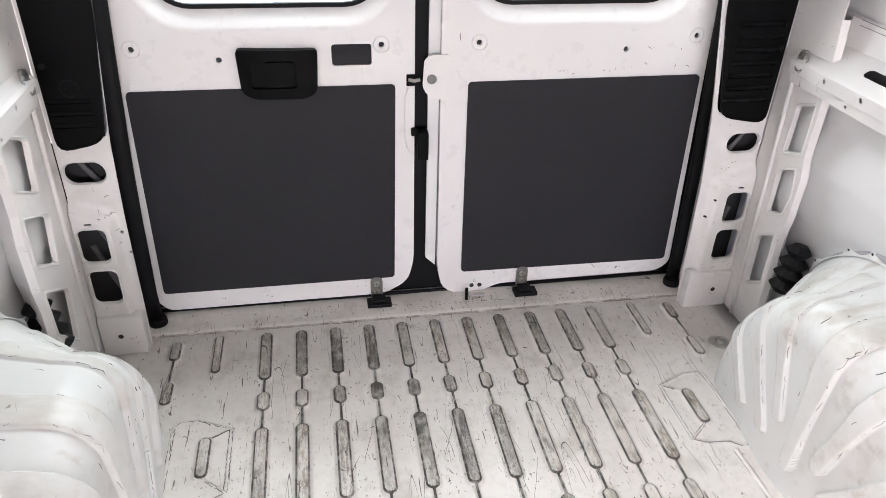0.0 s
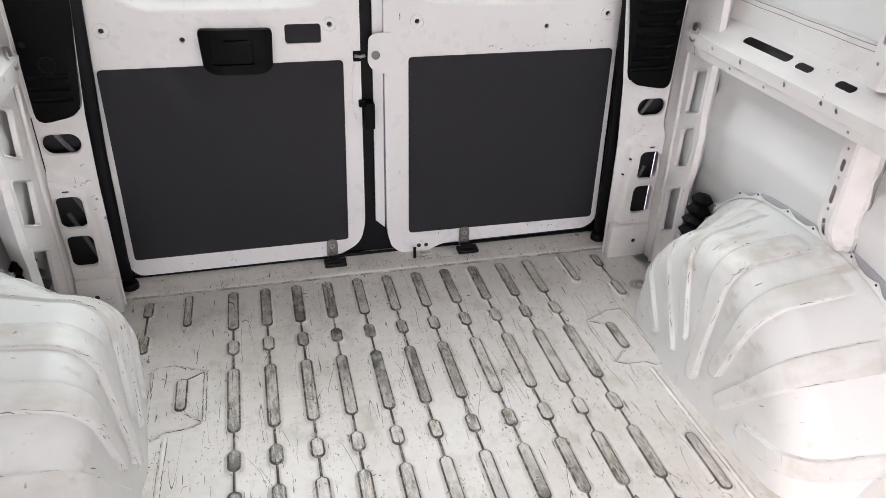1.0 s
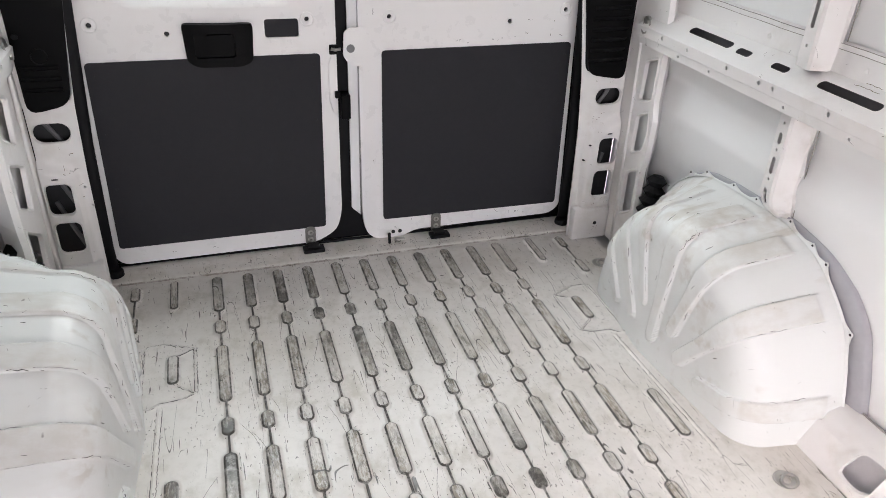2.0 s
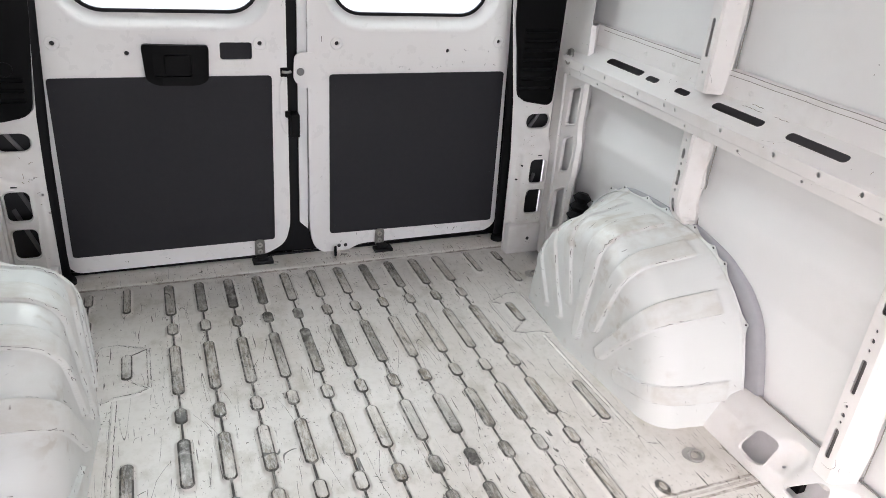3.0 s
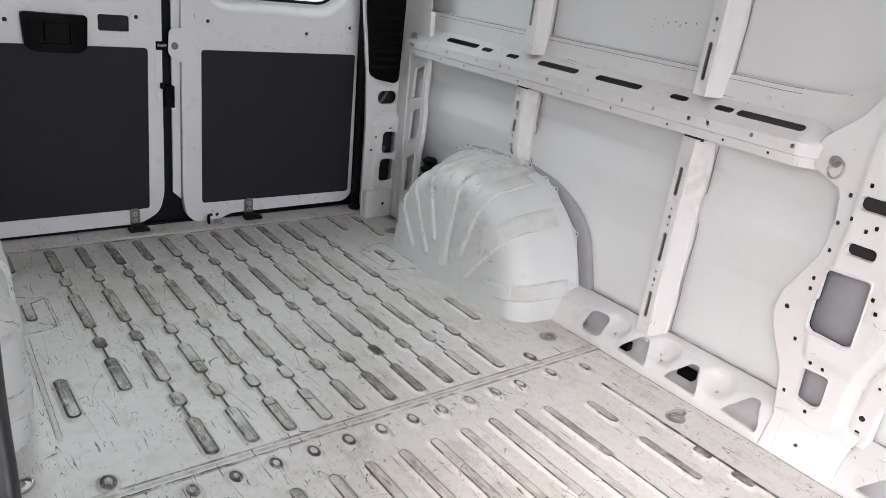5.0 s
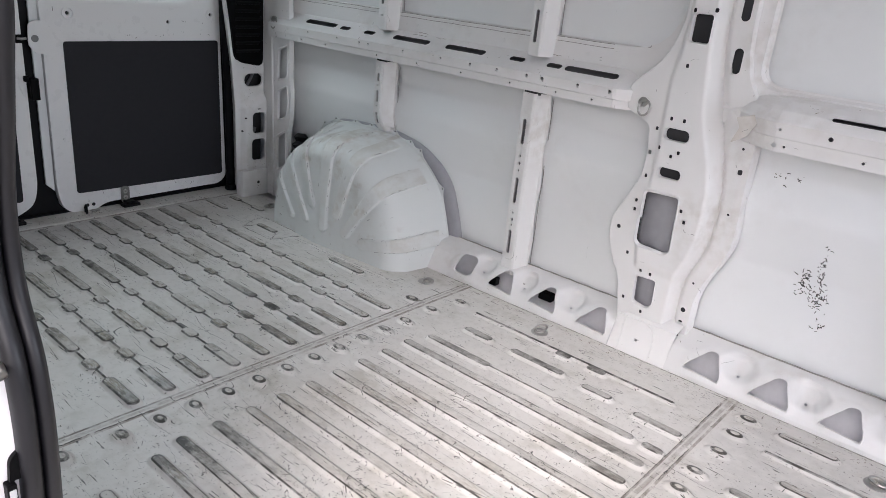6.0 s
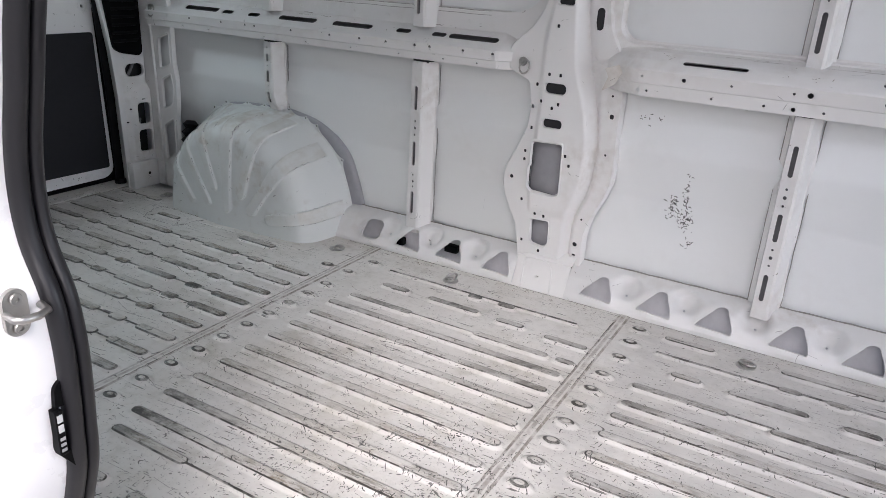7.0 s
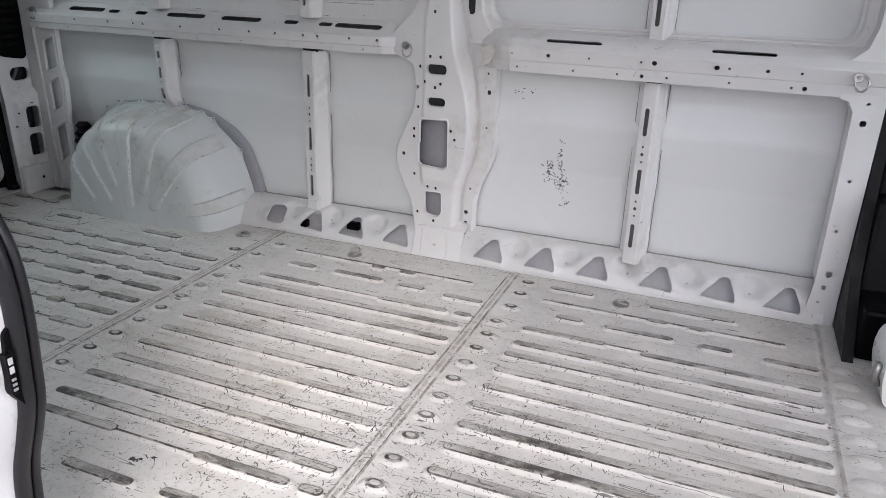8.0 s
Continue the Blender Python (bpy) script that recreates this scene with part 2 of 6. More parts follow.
# ---- mesh helpers ----
def finish(name, bm, material, parent=None, smooth=False, label=""):
    bmesh.ops.recalc_face_normals(bm, faces=bm.faces[:])
    me = bpy.data.meshes.new(name)
    bm.to_mesh(me)
    bm.free()
    me.materials.append(material)
    if smooth:
        for p in me.polygons:
            p.use_smooth = True
        if smooth != True:
            me.set_sharp_from_angle(angle=radians(smooth))
    ob = new(name, me)
    if parent is not None:
        ob.parent = parent
    if label:
        ob["label"] = label
    return ob


def part(name, bm, material, parent, label="", smooth=False):
    return finish(name, bm, material, parent, smooth, label)


def thing(name, label, category, group="", kind=""):
    return tagged(new(name), label, category, group, kind)


def strips_mesh(name, strips, place, material):
    """Thin flat strips (chain, half width) laid on a surface; place maps n x 2 coordinates to points."""
    verts, faces = [], []
    for pts, w in strips:
        for j, (x, y) in enumerate(pts):
            (xa, ya), (xb, yb) = pts[max(0, j - 1)], pts[min(len(pts) - 1, j + 1)]
            ln = math.hypot(xb - xa, yb - ya) + 1e-9
            q = w * (0.3 if j in (0, len(pts) - 1) else 1.0)
            nx, ny = -(yb - ya) / ln * q, (xb - xa) / ln * q
            verts += [(x - nx, y - ny), (x + nx, y + ny)]
            if j:
                k = len(verts)
                faces.append((k - 4, k - 3, k - 1, k - 2))
    me = bpy.data.meshes.new(name)
    me.from_pydata([tuple(p) for p in place(np.array(verts))], [], faces)
    me.materials.append(material)
    return new(name, me)


def bunches(rng, cx, cy, sx, sy, count, most=6, thick=1.0):
    """Short kinked scratches in loose bunches."""
    strips = []
    for b in range(count):
        bx, by, lean = rng.gauss(cx, sx), rng.gauss(cy, sy), rng.uniform(0, math.pi)
        for i in range(rng.randint(1, most)):
            x, y = bx + rng.gauss(0, 0.011), by + rng.gauss(0, 0.017) * min(1.0, sy * 10)
            a, ln = lean + rng.gauss(0, 0.45), rng.choice((0.002, 0.003, 0.004, 0.005, 0.007, 0.010, 0.016)) * rng.uniform(0.7, 1.3)
            w, k = rng.uniform(0.0005, 0.0011) * thick * (1.6 if ln < 0.006 else 1.0), max(2, int(ln / 0.0025))
            kink, at = rng.choice((0, 0, 0.5, -0.6, 1.2)), rng.randint(1, k)
            pts = [(x, y)]
            for j in range(k):
                aa = a + (kink if j >= at else 0) + rng.gauss(0, 0.12)
                pts.append((pts[-1][0] + ln / k * math.cos(aa), pts[-1][1] + ln / k * math.sin(aa)))
            strips.append((pts, w))
    return strips


def ring_pts(cx, cy, w, h, r, n=5, turn=0.0):
    """A rounded rectangle as a closed loop."""
    r = min(r, w / 2 - 1e-5, h / 2 - 1e-5)
    out = []
    for qx, qy, a0 in ((1, 1, 0), (-1, 1, 90), (-1, -1, 180), (1, -1, 270)):
        for i in range(n + 1):
            a = radians(a0 + 90 * i / n)
            out.append((qx * (w / 2 - r) + r * math.cos(a), qy * (h / 2 - r) + r * math.sin(a)))
    c, s = math.cos(turn), math.sin(turn)
    return [(cx + x * c - y * s, cy + x * s + y * c) for x, y in out]


def round_poly(points, r, n=4):
    """A closed polygon with its corners rounded."""
    out, k = [], len(points)
    for i in range(k):
        p, a, b = Vector(points[i]), Vector(points[i - 1]), Vector(points[(i + 1) % k])
        u, v = (a - p), (b - p)
        q = min(r, u.length * 0.45, v.length * 0.45)
        s, e = p + u.normalized() * q, p + v.normalized() * q
        for j in range(n + 1):
            t = j / n
            c = s * (1 - t) ** 2 + p * 2 * t * (1 - t) + e * t * t
            out.append((c.x, c.y))
    return out


def dot(cx, cy, r, n=8):
    return [(cx + r * math.cos(2 * math.pi * i / n), cy + r * math.sin(2 * math.pi * i / n)) for i in range(n)]


def add_plate(bm, outline, holes, place, thick=0.002, cuts_u=(), cuts_v=()):
    """A sheet of some thickness with holes through it; place maps (u, v, depth) into the world, folds lie at the cuts."""
    from mathutils.geometry import tessellate_polygon
    loops = [outline, *holes]
    flat = [Vector((x, y, 0)) for lp in loops for x, y in lp]
    tris = tessellate_polygon([[Vector((x, y, 0)) for x, y in lp] for lp in loops])
    tmp = bmesh.new()
    front = [tmp.verts.new((p.x, p.y, 0)) for p in flat]
    back = [tmp.verts.new((p.x, p.y, thick)) for p in flat]
    for a, b, c in tris:
        if len({a, b, c}) == 3:
            for vs, order in ((front, (a, b, c)), (back, (c, b, a))):
                try:
                    tmp.faces.new([vs[i] for i in order])
                except ValueError:
                    pass
    i0 = 0
    for lp in loops:
        k = len(lp)
        for i in range(k):
            a, b = i0 + i, i0 + (i + 1) % k
            try:
                tmp.faces.new((front[a], front[b], back[b], back[a]))
            except ValueError:
                pass
        i0 += k
    for axis, cuts in ((0, cuts_u), (1, cuts_v)):
        for c in cuts:
            co, no = [0, 0, 0], [0, 0, 0]
            co[axis], no[axis] = c, 1
            bmesh.ops.bisect_plane(tmp, geom=tmp.verts[:] + tmp.edges[:] + tmp.faces[:], plane_co=co, plane_no=no, dist=1e-6)
    made = {v: bm.verts.new(place(*v.co)) for v in tmp.verts}
    for f in tmp.faces:
        try:
            bm.faces.new([made[v] for v in f.verts])
        except ValueError:
            pass
    tmp.free()


def poly_map(stations):
    """Turns a length v into the point on a chain of (v, a, b)."""
    def at(v):
        for (v0, a0, b0), (v1, a1, b1) in zip(stations, stations[1:]):
            if v <= v1:
                break
        t = (v - v0) / (v1 - v0)
        return a0 + (a1 - a0) * t, b0 + (b1 - b0) * t
    return at


def add_loft(bm, loops, closed=True, cap=False):
    rows = [[bm.verts.new(p) for p in lp] for lp in loops]
    k = len(rows[0])
    for r0, r1 in zip(rows, rows[1:]):
        for i in range(k if closed else k - 1):
            j = (i + 1) % k
            bm.faces.new((r0[i], r0[j], r1[j], r1[i]))
    if cap:
        bm.faces.new(rows[0])
        bm.faces.new(rows[-1][::-1])
    return rows


def add_box(bm, lo, hi, bevel=0.0):
    m = Matrix.LocRotScale([(a + b) / 2 for a, b in zip(lo, hi)], None, [abs(b - a) for a, b in zip(lo, hi)])
    made = bmesh.ops.create_cube(bm, size=1, matrix=m)["verts"]
    if bevel:
        edges = list({e for v in made for e in v.link_edges})
        bmesh.ops.bevel(bm, geom=edges, offset=bevel, segments=2, affect='EDGES', profile=0.5)


def add_tube(bm, points, radius, n=10, closed=False, flat=(1.0, 1.0)):
    """A tube along a chain of points."""
    pts = [Vector(p) for p in points]
    k, loops = len(pts), []
    for i, p in enumerate(pts):
        a = pts[(i - 1) % k] if closed or i else pts[0]
        b = pts[(i + 1) % k] if closed or i < k - 1 else pts[-1]
        d = (b - a).normalized()
        side = d.cross(Vector((0, 0, 1)) if abs(d.z) < 0.9 else Vector((1, 0, 0))).normalized()
        up = side.cross(d)
        loops.append([p + side * (radius * flat[0] * math.cos(2 * math.pi * j / n)) + up * (radius * flat[1] * math.sin(2 * math.pi * j / n)) for j in range(n)])
    rows = add_loft(bm, loops, True, not closed)
    if closed:
        for i in range(n):
            j = (i + 1) % n
            bm.faces.new((rows[-1][i], rows[-1][j], rows[0][j], rows[0][i]))


def add_disc(bm, centre, normal, r, depth, n=16, inner=0.0):
    """A short cylinder with a softened rim."""
    q = Vector(normal).normalized().to_track_quat("Z", "Y").to_matrix()
    c = Vector(centre)
    prof = [(r, 0), (r, depth * 0.7), (r * 0.88, depth), (max(inner, 0.001), depth)]
    if inner:
        prof.append((inner, depth * 0.1))
    loops = [[c + q @ Vector((a * math.cos(2 * math.pi * i / n), a * math.sin(2 * math.pi * i / n), h)) for i in range(n)] for a, h in prof]
    rows = add_loft(bm, loops)
    bm.faces.new(rows[-1])
    bm.faces.new(rows[0][::-1])


def smooth_chain(pts, n=6):
    out = []
    for i in range(len(pts) - 1):
        p0, p1, p2, p3 = [Vector(pts[max(0, min(len(pts) - 1, i + k))]) for k in (-1, 0, 1, 2)]
        for j in range(n):
            t = j / n
            out.append(0.5 * (2 * p1 + (p2 - p0) * t + (2 * p0 - 5 * p1 + 4 * p2 - p3) * t * t + (3 * p1 - p0 - 3 * p2 + p3) * t ** 3))
    return out + [Vector(pts[-1])]


# ---- floor ----
XW = 0.862            # half width of the load floor
RIBS = []             # x, y from, y to, half width


def rib(x, y0, y1, w=0.0145):
    RIBS.append((x, min(y0, y1), max(y0, y1), w))


for k in range(-5, 6):
    gx = k * 0.0955
    segs = [(1.865, 1.67), (1.62, 1.557), (1.497, 1.26), (1.20, 1.138), (1.078, 0.908), (0.85, 0.787), (0.73, 0.577)]
    if k == -5:
        segs = segs[:5]
    for y1, y0 in segs:
        rib(gx, y0, y1)
    rib(gx, segs[-1][1] + 0.02, 1.84, 0.0032)
for s in (-1, 1):
    rib(s * 0.607, 1.715, 1.87, 0.010)
    rib(s * 0.607, 1.362, 1.482, 0.013)
    rib(s * 0.607, 0.846, 1.024, 0.014)
    for y0, y1 in ((1.78, 1.855), (1.61, 1.69)):
        rib(s * 0.72, y0, y1, 0.012)
    rib(s * 0.72, 1.62, 1.84, 0.003)
    for x, y0, y1 in ((0.447, 0.132, 0.367), (0.447, -0.33, -0.09), (0.447, -0.41, -0.354), (0.578, 0.224, 0.328), (0.578, -0.038, 0.148),
                      (0.570, -0.199, -0.106), (0.555, -0.41, -0.275), (0.44, -0.828, -0.579), (0.425, -1.395, -0.93), (0.56, -0.736, -0.654),
                      (0.555, -1.007, -0.807), (0.55, -1.173, -1.087), (0.54, -1.40, -1.256), (0.77, -0.73, -0.585), (0.76, -1.176, -0.916)):
        rib(s * x, y0, y1, 0.0125)
    rib(s * 0.44, -0.94, -0.6, 0.004)
    rib(s * 0.447, -0.3, 0.35, 0.004)
    rib(s * 0.69, -0.33, 0.38, 0.006)
    rib(s * 0.675, 0.0, 0.05, 0.013)
    rib(s * 0.675, -0.12, -0.06, 0.013)
    rib(s * 0.66, -1.32, -0.582, 0.006)
    rib(s * 0.658, -0.98, -0.92, 0.013)
    rib(s * 0.658, -1.10, -1.04, 0.013)
for k in range(-4, 5):
    gx = k * 0.0925 - 0.004
    rib(gx, -0.40, 0.392, 0.0135)
    if k < 4:
        rib(gx - 0.006, -1.395, -0.575, 0.0135)
rib(0.340, -1.395, -0.58, 0.0135)
DIMPLES = [(k * 0.0925 + 0.0, 0.484) for k in range(-5, 6)] + [(k * 0.0915 - 0.01, -0.493) for k in range(-5, 6)]
DIMPLES += [(s * 0.592, 0.49) for s in (-1, 1)] + [(s * 0.714, 0.466) for s in (-1, 1)] + [(s * 0.60, 0.588) for s in (-1, 1)]
DIMPLES += [(s * x, -0.502) for s in (-1, 1) for x in (0.57, 0.677, 0.778)]
DIMPLES += [(k * 0.0865 + 0.046, -1.463) for k in range(-7, 7)]


def floor_height(X, Y):
    """Pressed ribs, dimples and lap joints of the floor sheets."""
    Z = np.zeros_like(X)
    for x, y0, y1, w in RIBS:
        dy = np.maximum(np.maximum(y0 + w - Y, Y - (y1 - w)), 0)
        d = np.sqrt((X - x) ** 2 + dy ** 2) - w
        if w > 0.008:
            Z = np.maximum(Z, 0.0100 * np.clip((0.0085 - d) / 0.0105, 0, 1))
        else:
            Z = np.maximum(Z, 0.0088 * np.clip((0.0032 - d) / 0.0045, 0, 1))
    for x, y in DIMPLES:
        d = np.sqrt(((X - x) / 0.0165) ** 2 + ((Y - y) / 0.0245) ** 2)
        Z = np.maximum(Z, 0.0108 * np.clip(1 - (d / 1.42) ** 2, 0, 1) ** 0.8)
    for s in (-1, 1):      # pressed plates beside the arches, seams along the arch feet
        chainp = [(0.607, 1.478), (0.550, 1.508), (0.550, 1.316)], [(0.607, 1.366), (0.550, 1.316), (0.585, 1.300), (0.640, 1.296), (0.664, 1.278), (0.686, 1.286), (0.687, 1.535), (0.676, 1.545), (0.628, 1.545), (0.550, 1.508)], [(0.653, 0.78), (0.640, 1.27)]
        for ch in chainp:
            for (xa, ya), (xb, yb) in zip(ch, ch[1:]):
                px, py, dx, dy = s * X - xa, Y - ya, xb - xa, yb - ya
                t = np.clip((px * dx + py * dy) / (dx * dx + dy * dy + 1e-12), 0, 1)
                d = np.sqrt((px - t * dx) ** 2 + (py - t * dy) ** 2)
                Z = np.maximum(Z, 0.0034 * np.clip((0.0052 - d) / 0.004, 0, 1))
    for y in (0.545, -0.435):   # laps between the floor sheets
        Z += 0.0026 * np.clip((Y - y + 0.012) / 0.003, 0, 1) * np.clip((y + 0.016 - Y) / 0.003, 0, 1) - 0.0012 * np.exp(-((Y - y - 0.002) / 0.004) ** 2)
    Z += 0.006 * np.clip((-1.41 - Y) / 0.02, 0, 1)
    Z += 0.006 * np.exp(-((Y + 1.412) / 0.007) ** 2)
    Z += 0.006 * np.clip((Y - 1.895) / 0.012, 0, 1)
    n0 = np.sin(X * 7.1 + 1.3 * np.sin(Y * 3.7)) * np.sin(Y * 5.3 + X * 2.2)
    return Z + 0.0004 * n0


def floor_sheet(name, y0, y1, x_half, label):
    nx, ny = int(2 * x_half / 0.0026), int((y1 - y0) / 0.0048)
    xs, ys = np.linspace(-x_half, x_half, nx), np.linspace(y0, y1, ny)
    X, Y = np.meshgrid(xs, ys)
    co = np.stack([X, Y, floor_height(X, Y)], axis=-1).reshape(-1, 3)
    i = np.arange(nx * ny).reshape(ny, nx)
    quads = np.stack([i[:-1, :-1], i[:-1, 1:], i[1:, 1:], i[1:, :-1]], axis=-1).reshape(-1, 4)
    me = bpy.data.meshes.new(name)
    me.vertices.add(len(co))
    me.vertices.foreach_set("co", co.ravel())
    me.loops.add(quads.size)
    me.loops.foreach_set("vertex_index", quads.ravel().astype(np.int32))
    me.polygons.add(len(quads))
    me.polygons.foreach_set("loop_start", np.arange(0, quads.size, 4, dtype=np.int32))
    me.polygons.foreach_set("use_smooth", np.ones(len(quads), dtype=bool))
    me.update(calc_edges=True)
    me.materials.append(FLOOR)
    return tagged(new(name, me), label, "floor", kind="structure")


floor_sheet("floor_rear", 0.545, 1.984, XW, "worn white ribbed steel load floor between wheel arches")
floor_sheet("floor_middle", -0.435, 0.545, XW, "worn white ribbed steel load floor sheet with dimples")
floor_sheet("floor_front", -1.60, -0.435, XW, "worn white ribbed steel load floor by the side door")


# ---- outer skin, roof and cab shell ----
SKIN_CHAIN = [(-1.0, 0.986, 0), (0.365, 0.994, 0), (0.372, 0.991, 0), (0.52, 0.965, 0), (0.532, 0.966, 0), (0.628, 0.991, 0), (0.64, 0.989, 0), (0.735, 0.964, 0), (0.76, 0.974, 0), (0.83, 0.976, 0), (0.88, 0.980, 0), (1.0, 0.980, 0), (2.0, 0.950, 0)]
skin_at = poly_map(SKIN_CHAIN)


def skin_x(z):
    """Body lines of the outer skin, rounded off."""
    return sum(skin_at(z + o)[0] for o in (-0.009, -0.003, 0.003, 0.009)) / 4


def side_skin(name, s, y0, y1, label):
    bm = bmesh.new()
    zs = [-0.05 + 0.00625 * i for i in range(300)]
    add_loft(bm, [[(s * skin_x(z), y, z) for z in zs] for y in (y0, y1)] + [[(s * (skin_x(z) + 0.02), y, z) for z in zs] for y in (y1, y0)], closed=False)
    return tagged(finish(name, bm, SKIN, smooth=35), label, "wall", kind="structure")


side_skin("wall_east", 1, -1.50, 2.02, "white painted steel outer skin of the van side")
side_skin("wall_west", -1, -0.10, 2.02, "white painted steel outer skin beside the sliding door")


def simple_box(name, lo, hi, material, label, category):
    bm = bmesh.new()
    add_box(bm, lo, hi)
    return tagged(finish(name, bm, material), label, category, kind="structure")


simple_box("ceiling", (-1.03, -1.60, 1.80), (1.03, 2.10, 1.84), SKIN, "white painted steel van roof", "ceiling")
# tray added below the floor to stop light from underneath
simple_box("underfloor_light_block", (-0.99, -2.60, -0.10), (0.99, 2.05, -0.03), SILLW, "added grimy white tray below the load floor, shuts out light", "floor")
simple_box("ground", (-60, -60, -0.66), (60, 60, -0.60), ASPHALT, "pale grey concrete ground outside the van", "ground")


# ---- rear doors ----
def rear_door(s):
    """One of the two rear doors, hung at the side s."""
    d = thing("rear_door", "closed white rear van door with dark grey lining panel", "van door", "rear doors")
    if s < 0:
        outline = round_poly([(-0.788, 0.05), (-0.76, 0.016), (-0.13, 0.020), (-0.06, 0.06), (-0.042, 0.13), (-0.042, 1.74), (-0.735, 1.74)], 0.03)
    else:
        outline = round_poly([(0.03, 0.10), (0.045, 0.03), (0.085, 0.0), (0.16, -0.004), (0.22, 0.026), (0.75, 0.030), (0.788, 0.06), (0.735, 1.74), (0.022, 1.74)], 0.03)
    cx = s * 0.395
    recess = ring_pts(cx, 1.209, 0.635, 0.782, 0.14, 8)
    rim = ring_pts(cx, 1.215, 0.555, 0.69, 0.095, 8)
    holes = [recess]
    if s < 0:
        holes.append(ring_pts(-0.202, 0.756, 0.10, 0.054, 0.008))
        spots = [(-0.724, 0.78), (-0.525, 0.75), (-0.127, 0.78)]
    else:
        spots = [(0.125, 0.78), (0.526, 0.754), (0.722, 0.786)]
    holes += [dot(x, z, 0.0075, 10) for x, z in spots]
    bm = bmesh.new()
    add_plate(bm, outline, holes, lambda u, v, w: (u, 2.0 + w, v), 0.03)
    part("frame", bm, DOORW, d)
    bm = bmesh.new()
    loops = []
    for t in (0, 0.08, 0.18, 0.3, 0.42, 0.55, 0.7, 0.85, 0.93, 1):
        e = t * t * (3 - 2 * t)
        loops.append([(a[0] + (b[0] - a[0]) * t, 2.0 + 0.040 * e, a[1] + (b[1] - a[1]) * t) for a, b in zip(recess, rim)])
    add_loft(bm, loops)
    part("window_surround", bm, DOORW, d, "pressed rounded window surround", True)
    w = part("window", bmesh.new(), GLASS, d)
    bm = bmesh.new()
    add_plate(bm, ring_pts(cx, 1.215, 0.565, 0.70, 0.10, 8), [ring_pts(cx, 1.216, 0.546, 0.681, 0.092, 8)], lambda u, v, z: (u, 2.034 + z, v), 0.010)
    part("gasket", bm, RUBBER, w, "black rubber window gasket")
    bm = bmesh.new()
    add_plate(bm, ring_pts(cx, 1.217, 0.545, 0.68, 0.09, 8), [], lambda u, v, z: (u, 2.038 + z, v), 0.004)
    pane = part("pane", bm, GLASS, w)
    pane.visible_shadow = False
    for x, z in spots:
        # dark disc inside the clip hole in place of its shade
        bm = bmesh.new()
        add_disc(bm, (x, 2.012, z), (0, -1, 0), 0.012, 0.003)
        part("clip_hole", bm, DARKHOLE, d, "dark trim clip hole")
        if abs(x) not in (0.525, 0.526):
            bm = bmesh.new()
            add_tube(bm, [(x + 0.020 * math.cos(a), 1.9995, z + 0.020 * math.sin(a)) for a in [i * math.pi / 10 for i in range(20)]], 0.0016, 6, True)
            part("pressed_ring", bm, DOORW, d, smooth=True)
    lin = [(-0.756, 0.677), (-0.764, 0.078), (-0.100, 0.081), (-0.093, 0.677)] if s < 0 else [(0.100, 0.677), (0.104, 0.082), (0.765, 0.078), (0.753, 0.679)]
    bm = bmesh.new()
    add_plate(bm, round_poly(lin, 0.012), [], lambda u, v, w_: (u, 1.994 + w_, v), 0.006)
    lp = part("lining_panel", bm, PANEL, d, "flat dark grey lining panel")
    for tx in (0.03, 0.97):
        for tz in (0.05, 0.35, 0.65, 0.94):
            x = lin[0][0] + (lin[3][0] - lin[0][0]) * tx
            z = lin[1][1] + (lin[0][1] - lin[1][1]) * tz
            bm = bmesh.new()
            add_disc(bm, (x, 1.9945, z), (0, -1, 0), 0.0045, 0.0016, 10, 0.002)
            part("panel_screw", bm, PANEL, lp)
    return d


left_door, right_door = rear_door(-1), rear_door(1)


